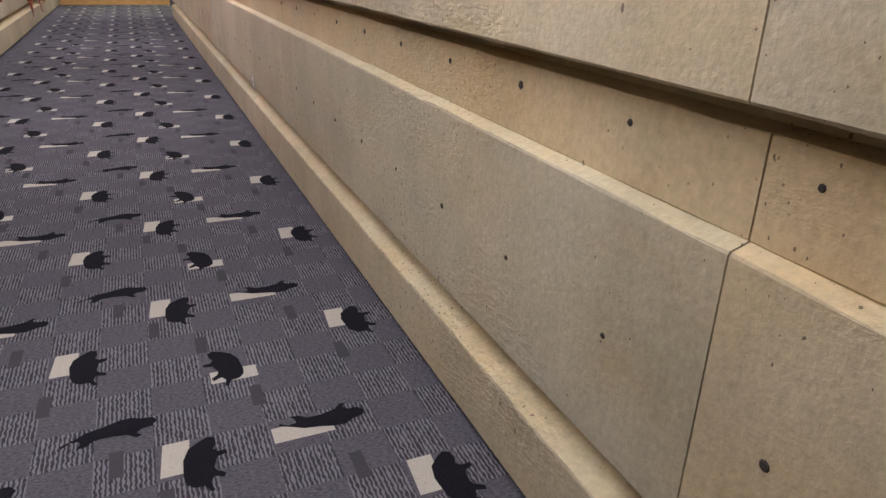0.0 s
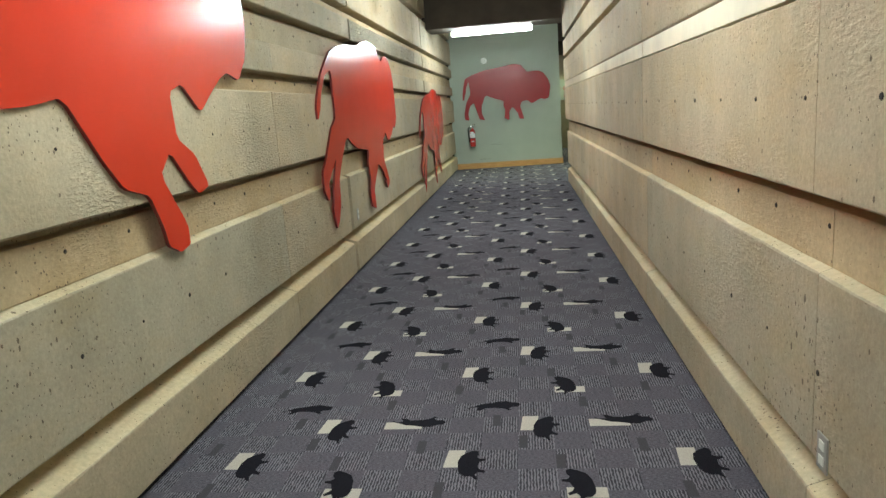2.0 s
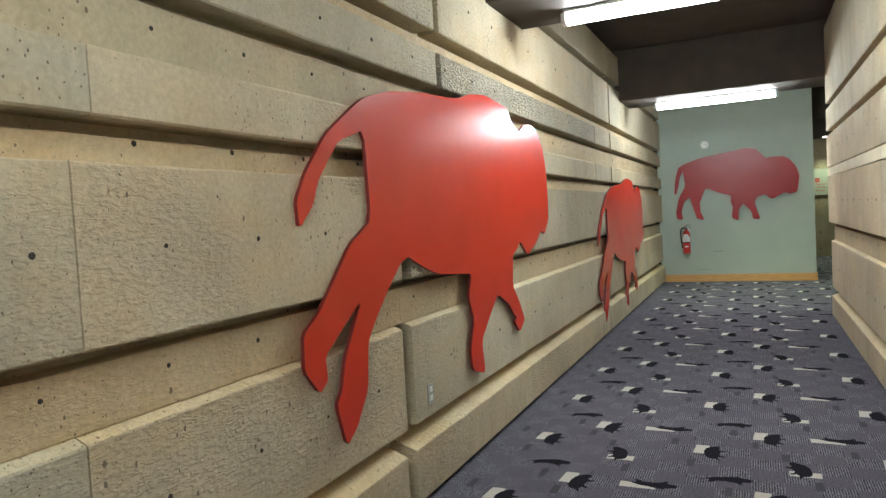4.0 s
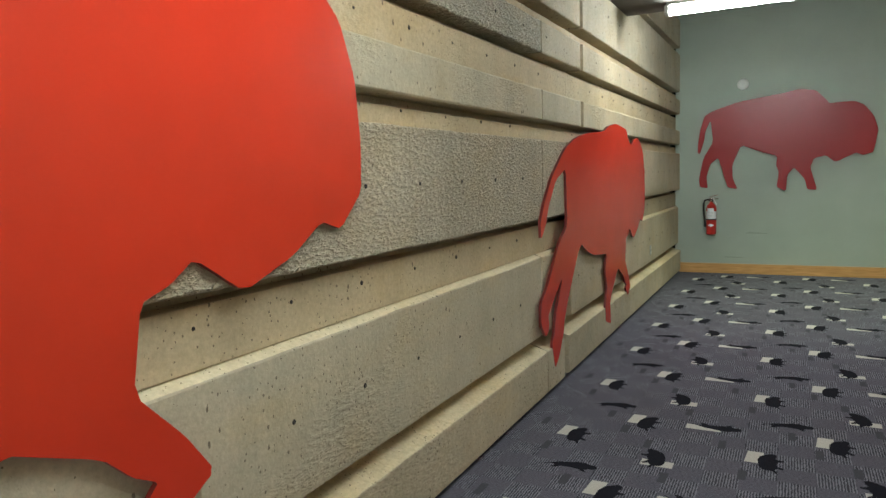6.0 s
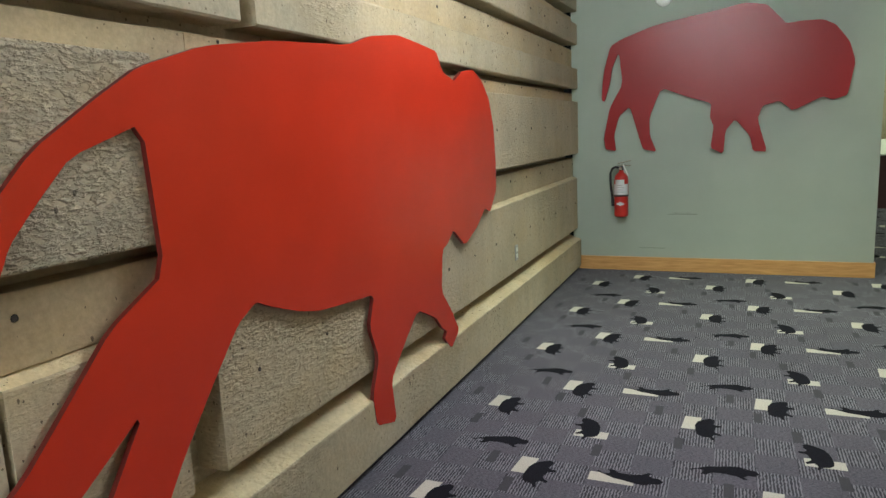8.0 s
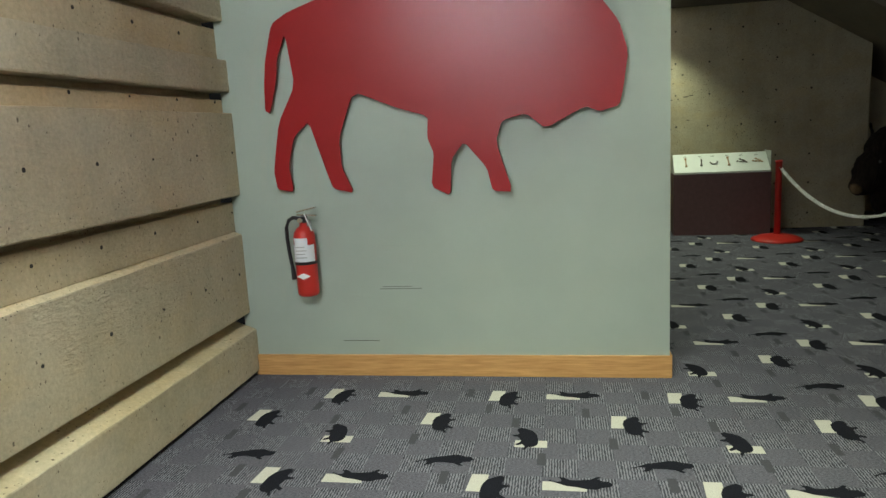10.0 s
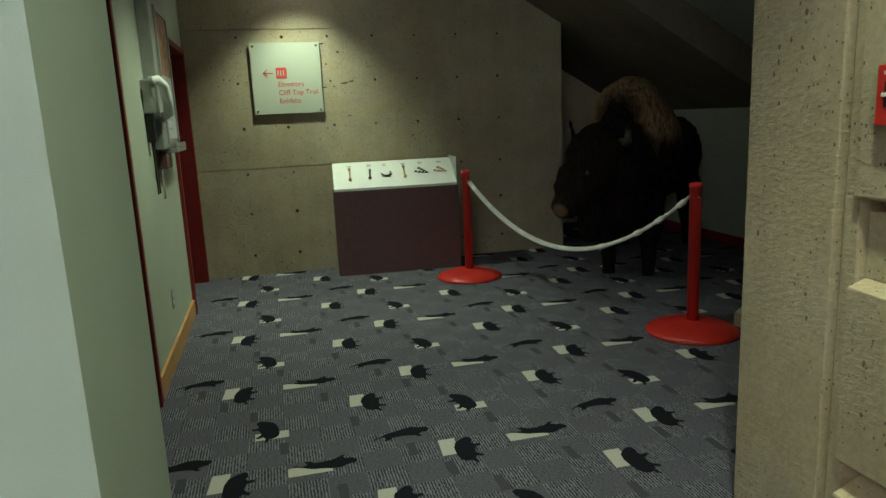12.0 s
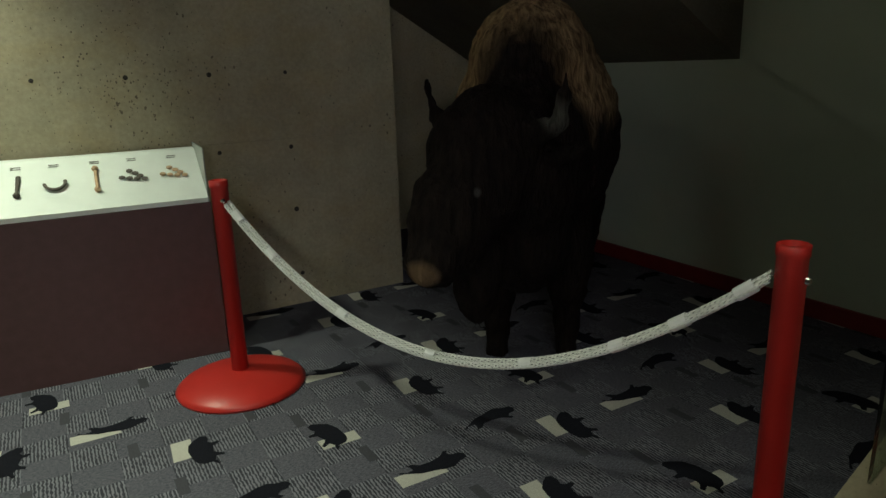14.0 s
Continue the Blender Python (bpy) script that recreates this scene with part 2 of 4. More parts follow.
def box(bm, x0, x1, y0, y1, z0, z1, bevel=0.0):
    m = Matrix.LocRotScale(((x0 + x1) / 2, (y0 + y1) / 2, (z0 + z1) / 2), None, (abs(x1 - x0), abs(y1 - y0), abs(z1 - z0)))
    vs = bmesh.ops.create_cube(bm, size=1, matrix=m)["verts"]
    if bevel:
        es = list({e for v in vs for e in v.link_edges})
        bmesh.ops.bevel(bm, geom=es, offset=bevel, segments=2, affect="EDGES", profile=0.6)
    return bm


def boxes(*bs, bevel=0.0):
    bm = bmesh.new()
    for b in bs:
        box(bm, *b, bevel=bevel)
    return bm


def cyl(bm, p, q, r0, r1=None, seg=20):
    p, q = Vector(p), Vector(q)
    d = q - p
    m = Matrix.Translation((p + q) / 2) @ d.to_track_quat("Z", "Y").to_matrix().to_4x4()
    bmesh.ops.create_cone(bm, cap_ends=True, segments=seg, radius1=r0, radius2=r0 if r1 is None else r1, depth=d.length, matrix=m)
    return bm


def lathe(profile, seg=40):
    """Turn a list of (radius, height) about z."""
    bm = bmesh.new()
    rings = [[bm.verts.new((r * math.cos(2 * math.pi * k / seg), r * math.sin(2 * math.pi * k / seg), z)) for k in range(seg)] for r, z in profile]
    for a, c in zip(rings, rings[1:]):
        for k in range(seg):
            bm.faces.new((a[k], a[(k + 1) % seg], c[(k + 1) % seg], c[k]))
    bm.faces.new(rings[0][::-1])
    bm.faces.new(rings[-1])
    return bm


def tube(points, r, seg=8):
    """A round cord along points."""
    bm = bmesh.new()
    rings = []
    for i, p in enumerate(points):
        a, c = Vector(points[max(0, i - 1)]), Vector(points[min(len(points) - 1, i + 1)])
        d = (c - a).normalized()
        u = d.cross(Vector((0, 0, 1))).normalized() if abs(d.z) < 0.95 else Vector((1, 0, 0))
        w = d.cross(u)
        rings.append([bm.verts.new(Vector(p) + r * (math.cos(2 * math.pi * k / seg) * u + math.sin(2 * math.pi * k / seg) * w)) for k in range(seg)])
    for a, c in zip(rings, rings[1:]):
        for k in range(seg):
            bm.faces.new((a[k], a[(k + 1) % seg], c[(k + 1) % seg], c[k]))
    return bm


def rounded(pts, passes=1):
    """Corner-cut a closed outline, so that it runs in soft curves."""
    for _ in range(passes):
        out = []
        for i, p in enumerate(pts):
            q = pts[(i + 1) % len(pts)]
            out += [(p[0] * 0.88 + q[0] * 0.12, p[1] * 0.88 + q[1] * 0.12), (p[0] * 0.12 + q[0] * 0.88, p[1] * 0.12 + q[1] * 0.88)]
        pts = out
    return pts


def cutout(pts, plane, thick):
    """A flat board with that outline: plane(u, v, d) gives the place of a point of it at depth d. The rim takes the second material."""
    bm = bmesh.new()
    a = [bm.verts.new(plane(u, v, 0)) for u, v in pts]
    c = [bm.verts.new(plane(u, v, thick)) for u, v in pts]
    bm.faces.new(a)
    bm.faces.new(c[::-1])
    n = len(pts)
    for i in range(n):
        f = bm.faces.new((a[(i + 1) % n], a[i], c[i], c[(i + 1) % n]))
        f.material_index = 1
    bmesh.ops.recalc_face_normals(bm, faces=bm.faces)
    return bm


# ---- structure ----
floor = setting("floor", boxes((-2.2, 8.6, -4.3, 29, -0.1, 0)), M_CARPET, "dark grey carpet woven with bison motifs", "floor")

# courses of a panelled wall: foot, top of the face, and where its sloped top meets the recess
LEFT = ((0.03, 0.315, 0.375), (0.425, 0.955, 1.005), (1.21, 1.73, 1.745), (1.86, 2.055, 2.08), (2.29, 2.49, 2.52), (2.61, 3.13, 3.15), (3.22, 3.6, 3.62))
RIGHT = ((0.03, 0.272, 0.325), (0.381, 0.966, 1.008), (1.20, 1.762, 1.765), (1.876, 2.27, 2.285), (2.33, 2.60, 2.62), (2.67, 3.6, 3.62))


def panel_mesh(y0, y1, course, inner, outer, bev=0.006):
    """One cast panel between y0 and y1: a face, a chamfered top and a square foot."""
    z0, z1, z2 = course
    s = 1 if outer > inner else -1
    prof = [(inner, z0), (outer - s * bev, z0), (outer, z0 + bev), (outer, z1 - bev), (outer - s * bev * 0.6, z1), (inner, z2)]
    bm = bmesh.new()
    rows = []
    n = max(1, int((y1 - y0) / 0.11))
    for k in range(n + 1):
        y = y0 + (y1 - y0) * k / n
        j = [0.0] * 6
        if 0 < k < n:
            j = [0, -abs(random.gauss(0, 1)) * 0.0016, 0, -abs(random.gauss(0, 1)) * 0.003, -abs(random.gauss(0, 1)) * 0.0025, random.uniform(-1, 1) * 0.001]
        rows.append([bm.verts.new((x, y, z + d)) for (x, z), d in zip(prof, j)])
    for a, c in zip(rows, rows[1:]):
        for i in range(6):
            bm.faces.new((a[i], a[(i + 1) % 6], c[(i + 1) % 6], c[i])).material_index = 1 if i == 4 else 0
    bm.faces.new(rows[0][::-1])
    bm.faces.new(rows[-1])
    bmesh.ops.recalc_face_normals(bm, faces=bm.faces)
    return bm


def fillers(y0, y1, courses, inner, outer, material, parent, slot=0.045):
    """The set-back courses between the panels."""
    for lo, hi in zip(courses[1:], courses[2:]):
        if hi[0] - lo[2] > slot + 0.01:
            z = hi[0] - slot
            part("recess", panel_mesh(y0, y1, (lo[2] - 0.03, z, z), inner, outer, 0.003), [material, material], parent)


def holes(places, normal, parent, r=0.0095):
    """Form-tie holes: raised discs whose dark colour stands for the shade inside, joined, as they are past counting."""
    bm = bmesh.new()
    n = Vector(normal)
    q = n.to_track_quat("Z", "Y").to_matrix().to_4x4()
    for p in places:
        k = r * random.uniform(0.75, 1.25)
        bmesh.ops.create_cone(bm, cap_ends=True, segments=8, radius1=k, radius2=k * 0.7, depth=0.003, matrix=Matrix.Translation(Vector(p) + n * 0.0012) @ q)
    ob = part("tie_holes", bm, M_HOLE, parent)
    tagged(ob, kind="stuff")


wl = setting("wall_left", boxes((XL - 0.3, XL - 0.08, -4.3, YE, 0, CEIL)), M_CON, "ribbed tan concrete wall of cast panels", "wall")
ENDS = {0: ((-4.2, 2.2), (2.215, 7.97), (7.978, 9.72), (9.82, 14.66), (14.68, 15.05), (15.16, YE)),
        1: ((-4.2, 2.2), (2.206, 7.97), (7.976, 9.80), (9.907, 14.66), (14.68, 15.20), (15.35, YE)),
        3: ((-4.2, 2.2), (2.206, 8.05), (8.056, 10.36), (10.43, 14.68), (14.70, 15.60), (15.68, YE))}
for k, co in enumerate(LEFT):
    for a, c in ENDS[0 if k == 0 else 1 if k < 3 else 3]:
        hammered = (k == 2 and a in (9.907, 14.68)) or (k == 4 and a == 10.43)
        part("panel", panel_mesh(a, c, co, XL - 0.09, XL + FACE + (0.016 if k == 0 else -0.018 if k == 1 else 0)), [M_ROUGH if hammered else M_CON, M_LIT_TOP], wl)
for a, c in ((-4.2, 9.86), (9.862, 15.4), (15.402, YE)):
    fillers(a, c, LEFT, XL - 0.09, XL, M_REC, wl)
f = XL + FACE
hp = []
g = f - 0.018
for k in range(58):
    y = -3.9 + 0.43 * k + 0.1
    hp += [(g, y, 0.705), (XL, y + 0.07, 1.10), (f, y + 0.04, 1.483), (XL, y, 1.80), (XL, y + 0.1, 2.17), (f, y + 0.1, 2.40), (f, y + 0.1, 2.85)]
holes([p for p in hp if not 9.70 < p[1] < 10.0 and not 15.03 < p[1] < 15.4 and not 14.63 < p[1] < 14.73 and not 15.57 < p[1] < 15.7], (1, 0, 0), wl)

wr = setting("wall_right", boxes((XR + 0.08, XR + 0.4, -4.3, YR - 0.02, 0, CEIL)), M_CON, "ribbed tan concrete wall of cast panels", "wall")
for a, c in ((-4.2, 0.42), (0.424, 5.45), (5.454, 8.25), (8.265, 12.6), (12.606, YR)):
    for co in RIGHT:
        part("panel", panel_mesh(a, c, co, XR + 0.09, XR - FACE + (0.010 if co[0] < 0.1 else 0.022 if co[0] < 0.5 else 0)), [M_CON, M_LIT_TOP], wr)
    fillers(a, c, RIGHT[:3], XR + 0.09, XR, M_REC, wr)
    fillers(a, c, RIGHT[2:], XR + 0.09, XR, M_REC, wr, 0.03)
    part("strip", boxes((XR - FACE + 0.006, XR + 0.09, a, c, 1.772, 1.868)), M_LEDGE, wr, "smooth pale cream strip")
f = XR - FACE
hp = []
g = f + 0.022
for k in range(46):
    y = -3.8 + 0.43 * k + 0.2
    hp += [(g, y, 0.66), (XR, y + 0.05, 1.10), (f, y + 0.1, 1.475), (f, y, 2.08)]
holes([p for p in hp if p[1] < YR - 0.1], (-1, 0, 0), wr)

we = setting("wall_end", boxes((XL, XE, YE, YW, 0, CEIL)), M_GREEN, "sage green painted partition wall", "wall")
# scored edges of old cut-outs, filled and painted over
for x0, x1, z, mat in ((-0.86, -0.55, 0.855, M_GREEN), (-0.83, -0.56, 0.578, M_HOLE), (-0.81, -0.62, 0.592, M_HOLE), (-1.15, -0.84, 0.53, M_GREEN), (-1.10, -0.86, 0.235, M_HOLE)):
    part("patch_edge", boxes((x0, x1, YE - 0.003, YE + 0.01, z - (0.006 if mat is M_GREEN else 0.0022), z)), mat, we, "scored edge of a filled patch")

ws = setting("wall_side", boxes((XS - 0.3, XS, YW, 22.42, 0, LOB), (XS - 0.3, XS, 23.46, 25.29, 0, LOB), (XS - 0.3, XS, 26.50, YB, 0, LOB),
                                (XS - 0.3, XS, 22.42, 23.46, 2.18, LOB), (XS - 0.3, XS, 25.29, 26.50, 2.18, LOB)), M_PALE, "pale green painted wall with two doors", "wall")
for nm, y0, y1 in (("door_1", 22.42, 23.46), ("door_2", 25.29, 26.50)):
    d = setting(nm, boxes((XS - 0.16, XS - 0.11, y0 + 0.05, y1 - 0.05, 0.01, 2.12)), M_DOOR, "dark red painted closed door", "door")
    part("door_frame", boxes((XS - 0.2, XS + 0.025, y0, y0 + 0.05, 0, 2.17), (XS - 0.2, XS + 0.025, y1 - 0.05, y1, 0, 2.17), (XS - 0.2, XS + 0.025, y0 + 0.05, y1 - 0.05, 2.12, 2.17), bevel=0.004), M_FRAME, d, "brick-red painted steel frame")
    bm = bmesh.new()
    cyl(bm, (XS - 0.11, y0 + 0.13, 1.02), (XS - 0.05, y0 + 0.13, 1.02), 0.012)
    cyl(bm, (XS - 0.055, y0 + 0.12, 1.02), (XS - 0.055, y0 + 0.25, 1.02), 0.010)
    part("door_handle", bm, M_CHROME, d, "chrome lever handle")

wb = setting("wall_back", boxes((XS - 0.3, 4.32, YB, YB + 0.3, 0, 1.05), (XS - 0.3, 4.32, YB, YB + 0.3, 1.058, 2.345), (XS - 0.3, 4.32, YB, YB + 0.3, 2.353, LOB),
                                (XS - 0.3, 4.32, YB + 0.012, YB + 0.3, 1.05, 1.058), (XS - 0.3, 4.32, YB + 0.012, YB + 0.3, 2.345, 2.353)), M_CON2, "bare tan concrete wall with tie holes", "wall")
holes([(1.03 + 0.43 * i + random.uniform(-0.01, 0.01), YB, z) for i in range(7) for z in (0.2, 0.615, 1.0, 1.437, 1.86, 2.28, 2.7)], (0, -1, 0), wb, 0.014)
for x, z, w, h in ((2.02, 1.835, 0.10, 0.012), (2.09, 1.85, 0.08, 0.012), (1.83, 1.80, 0.05, 0.010), (1.92, 1.805, 0.03, 0.012), (1.83, 2.21, 0.06, 0.014), (1.98, 2.13, 0.03, 0.02), (1.86, 2.02, 0.02, 0.02), (2.05, 1.52, 0.05, 0.008)):
    vs = [(x + w / 2 * math.cos(k * 1.05) * random.uniform(0.6, 1.1), z + h / 2 * math.sin(k * 1.05) * random.uniform(0.6, 1.1) + 0.2 * (w if k < 2 else 0) * 0.3) for k in range(6)]
    part("scar", cutout(vs, lambda u, q, d: Vector((u, YB - 0.0015 + d, q)), 0.006), [M_HOLE, M_HOLE], wb)
setting("wall_niche", boxes((4.30, 8.6, 28.0, 28.3, 0, LOB), (4.02, 4.32, YB + 0.3, 28.3, 0, LOB)), M_CON2, "dark concrete wall behind the stairs", "wall")
setting("wall_stairs", boxes((5.92, 6.22, 23.62, 28.0, 0, LOB)), M_PALE, "painted wall below the stairs", "wall")
setting("trim", boxes((5.90, 5.92, 23.62, 28.0, 0, 0.1)), M_FRAME, "reddish wooden baseboard", "baseboard")

wa = setting("wall_alarm", boxes((XA + 0.08, XA + 0.35, YR + 0.4, 21.66, 0, CEIL)), M_CON2, "ribbed concrete wall with a fire alarm", "wall")
for co in LEFT:
    part("panel", panel_mesh(YR + 0.4, 21.22, co, XA + 0.09, XA - FACE), [M_CON2, M_LIT_TOP], wa)
fillers(YR + 0.4, 21.22, LEFT, XA + 0.09, XA, M_CON2, wa)
part("corner_post", boxes((XA - 0.045, XA + 0.36, 21.30, 21.68, 0, CEIL), bevel=0.008), M_CON2, wa)
part("corner_rib", boxes((XA - 0.03, XA + 0.1, 21.226, 21.28, 0, CEIL), bevel=0.006), M_CON2, wa)
f = XA - FACE
holes([(f, 17.2 + 0.43 * k, z) for k in range(9) for z in (0.69, 1.42, 2.2)] + [(XA, 17.1 + 0.43 * k, z) for k in range(9) for z in (1.07, 1.75)], (-1, 0, 0), wa)

setting("wall_rear", boxes((-2.2, 1.3, -4.6, -4.3, 0, CEIL)), M_CON, "plain concrete wall", "wall")
setting("wall_recess", boxes((XR + 0.4, XA + 0.35, YR, YR + 0.4, 0, CEIL)), M_CON2, "plain concrete wall", "wall")
setting("wall_far", boxes((XA + 0.35, 8.6, 21.3, 21.66, 0, LOB)), M_CON2, "plain concrete wall", "wall")
setting("wall_east", boxes((8.3, 8.6, 21.66, 28.0, 0, LOB)), M_CON2, "plain concrete wall", "wall")
setting("ceiling", boxes((-2.2, XA + 0.4, -4.6, YE, CEIL, CEIL + 0.2), (XE, XA + 0.4, YE, 21.3, CEIL, CEIL + 0.2)), M_CEIL, "dark brown concrete ceiling", "ceiling")
setting("ceiling_lobby", boxes((XS - 0.3, 8.6, 21.3, 28.3, LOB, LOB + 0.9)), M_CEIL, "dark low ceiling", "ceiling")
for y in LAMPS:
    setting("beam", boxes((XL, XA if y > 16.4 else XR, y - 0.55, y + 0.3, BEAM, CEIL), bevel=0.02), M_CEIL, "dark brown concrete ceiling beam", "beam")
setting("baseboard_end", boxes((XL + FACE, XE + 0.012, YE - 0.016, YE, 0, 0.14), (XE, XE + 0.016, YE, YW, 0, 0.14), bevel=0.003), M_OAK, "honey oak baseboard", "baseboard")
setting("baseboard_side", boxes((XS, XS + 0.016, 23.47, 25.28, 0, 0.125), bevel=0.003), M_OAK, "honey oak baseboard", "baseboard")

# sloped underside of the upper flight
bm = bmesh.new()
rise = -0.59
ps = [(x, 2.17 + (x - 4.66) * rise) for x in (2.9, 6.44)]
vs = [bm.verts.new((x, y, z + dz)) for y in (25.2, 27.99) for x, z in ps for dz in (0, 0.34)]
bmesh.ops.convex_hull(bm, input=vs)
setting("stair_soffit", bm, M_SHADED_SOFFIT, "sloping concrete underside of a stair flight", "stairs")

bm = bmesh.new()
vs = [bm.verts.new((x, y, z)) for x in (5.84, 5.919) for y, z in ((23.62, 0.62), (25.05, 1.42), (25.05, LOB), (23.62, LOB))]
bmesh.ops.convex_hull(bm, input=vs)
setting("stair_skirt", bm, M_PALE, "painted sloping skirt of the upper stair flight", "stairs")


# ---- lamps ----
def tube_lamp(y, x0=-1.30, x1=0.26, z=BEAM):
    t = thing("tube_lamp", "lit wraparound fluorescent lamp on the dark ceiling", "ceiling lamp", ((x0 + x1) / 2, y, z), "corridor lamps")
    h = (x1 - x0) / 2
    part("housing", boxes((-h, h, -0.07, 0.07, -0.025, 0), bevel=0.006), M_GREY, t, "grey steel housing")
    bm = bmesh.new()
    cyl(bm, (-h + 0.02, 0, -0.055), (h - 0.02, 0, -0.055), 0.05, seg=16)
    part("diffuser", bm, M_TUBE, t, "glowing white diffuser", True)
    for s in (-1, 1):
        part("end_cap", boxes((s * h - 0.02, s * h + 0.02, -0.06, 0.06, -0.1, -0.02), bevel=0.008), M_GREY, t)
    return t


for y in LAMPS:
    tube_lamp(y)


def downlight(x, y, power, spread=95, z=LOB):
    t = thing("downlight", "small lit recessed ceiling downlight", "downlight", (x, y, z), "lobby downlights")
    part("trim_ring", lathe([(0.075, -0.006), (0.09, -0.004), (0.09, 0.0), (0.06, 0.0)], 24), M_GREY, t)
    bm = bmesh.new()
    cyl(bm, (0, 0, -0.012), (0, 0, -0.007), 0.058)
    part("lens", bm, M_SPOT, t, "glowing lens")
    la = bpy.data.lights.new("downlight", "SPOT")
    la.energy, la.color, la.spot_size, la.spot_blend, la.shadow_soft_size = power, (0.93, 1.0, 0.67), radians(spread), 0.8, 0.05
    new("downlight_beam", la).matrix_world = look((x, y, z - 0.03), (x, y, 0))


downlight(1.6, 26.08, DOWN_POWER * 0.9, 96)
downlight(1.5, 24.0, DOWN_POWER * 0.75, 106)
# no fitting known here: added to brighten the floor and the bison
downlight(3.0, 23.1, DOWN_POWER * 0.18, 98)
downlight(0.1, 18.9, DOWN_POWER * 2.5, 82, CEIL)
downlight(1.9, 20.3, DOWN_POWER * 1.3, 96, CEIL)


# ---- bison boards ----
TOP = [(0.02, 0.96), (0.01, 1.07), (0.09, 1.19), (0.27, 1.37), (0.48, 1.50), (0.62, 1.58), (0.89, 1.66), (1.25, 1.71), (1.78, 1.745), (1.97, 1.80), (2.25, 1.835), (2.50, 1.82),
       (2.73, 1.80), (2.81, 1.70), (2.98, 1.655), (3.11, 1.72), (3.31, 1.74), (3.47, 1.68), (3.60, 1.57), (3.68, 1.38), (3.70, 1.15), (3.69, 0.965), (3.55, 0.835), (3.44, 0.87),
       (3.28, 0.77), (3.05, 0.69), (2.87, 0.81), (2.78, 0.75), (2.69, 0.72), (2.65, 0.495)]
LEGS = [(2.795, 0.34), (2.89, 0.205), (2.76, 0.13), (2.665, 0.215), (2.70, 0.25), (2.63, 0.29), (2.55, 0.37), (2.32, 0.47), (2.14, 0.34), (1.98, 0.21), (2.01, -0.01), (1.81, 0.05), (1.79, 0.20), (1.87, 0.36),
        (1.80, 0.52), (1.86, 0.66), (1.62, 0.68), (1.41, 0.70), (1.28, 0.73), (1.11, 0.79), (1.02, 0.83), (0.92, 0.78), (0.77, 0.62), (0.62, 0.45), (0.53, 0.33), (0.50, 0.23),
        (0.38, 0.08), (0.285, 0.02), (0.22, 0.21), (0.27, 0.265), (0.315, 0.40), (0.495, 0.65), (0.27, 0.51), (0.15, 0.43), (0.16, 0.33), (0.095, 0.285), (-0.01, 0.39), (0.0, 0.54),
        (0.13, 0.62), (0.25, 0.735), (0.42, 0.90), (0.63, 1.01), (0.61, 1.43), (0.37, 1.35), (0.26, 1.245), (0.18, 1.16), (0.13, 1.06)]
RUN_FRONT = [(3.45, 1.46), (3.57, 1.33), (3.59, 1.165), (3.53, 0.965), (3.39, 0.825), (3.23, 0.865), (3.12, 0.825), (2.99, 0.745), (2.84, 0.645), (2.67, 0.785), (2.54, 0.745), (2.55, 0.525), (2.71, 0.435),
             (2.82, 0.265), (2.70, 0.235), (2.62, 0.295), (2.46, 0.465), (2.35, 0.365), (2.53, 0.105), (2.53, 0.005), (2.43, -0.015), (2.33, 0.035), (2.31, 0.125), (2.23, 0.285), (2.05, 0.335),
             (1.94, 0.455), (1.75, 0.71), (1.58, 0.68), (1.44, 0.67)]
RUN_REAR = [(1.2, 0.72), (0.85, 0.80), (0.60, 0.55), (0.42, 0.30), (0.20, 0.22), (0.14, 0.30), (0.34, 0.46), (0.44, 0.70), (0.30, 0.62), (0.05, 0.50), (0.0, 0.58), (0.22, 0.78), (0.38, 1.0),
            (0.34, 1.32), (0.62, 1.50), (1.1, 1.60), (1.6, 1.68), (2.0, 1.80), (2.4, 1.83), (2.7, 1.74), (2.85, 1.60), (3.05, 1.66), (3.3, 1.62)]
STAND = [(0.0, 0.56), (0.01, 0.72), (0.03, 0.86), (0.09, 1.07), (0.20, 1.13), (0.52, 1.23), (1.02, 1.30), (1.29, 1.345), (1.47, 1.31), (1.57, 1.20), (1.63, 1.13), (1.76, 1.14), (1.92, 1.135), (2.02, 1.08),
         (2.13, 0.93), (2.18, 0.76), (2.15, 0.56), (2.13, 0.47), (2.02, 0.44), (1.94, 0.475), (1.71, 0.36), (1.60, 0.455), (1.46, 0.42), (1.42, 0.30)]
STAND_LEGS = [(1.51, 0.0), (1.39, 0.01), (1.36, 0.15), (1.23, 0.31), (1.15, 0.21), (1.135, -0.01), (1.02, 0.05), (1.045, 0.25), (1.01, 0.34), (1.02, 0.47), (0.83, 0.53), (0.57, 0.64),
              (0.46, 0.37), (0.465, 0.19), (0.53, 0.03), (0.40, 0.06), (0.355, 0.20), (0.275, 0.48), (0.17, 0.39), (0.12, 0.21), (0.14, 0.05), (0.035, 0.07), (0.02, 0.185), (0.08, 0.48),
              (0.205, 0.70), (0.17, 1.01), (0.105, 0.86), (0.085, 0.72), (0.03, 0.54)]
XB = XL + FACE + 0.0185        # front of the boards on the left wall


def board(outline, at, plane, material, label):
    t = thing("bison_board", label, "wall art", at, "bison silhouettes")
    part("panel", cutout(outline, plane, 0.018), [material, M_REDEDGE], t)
    return t


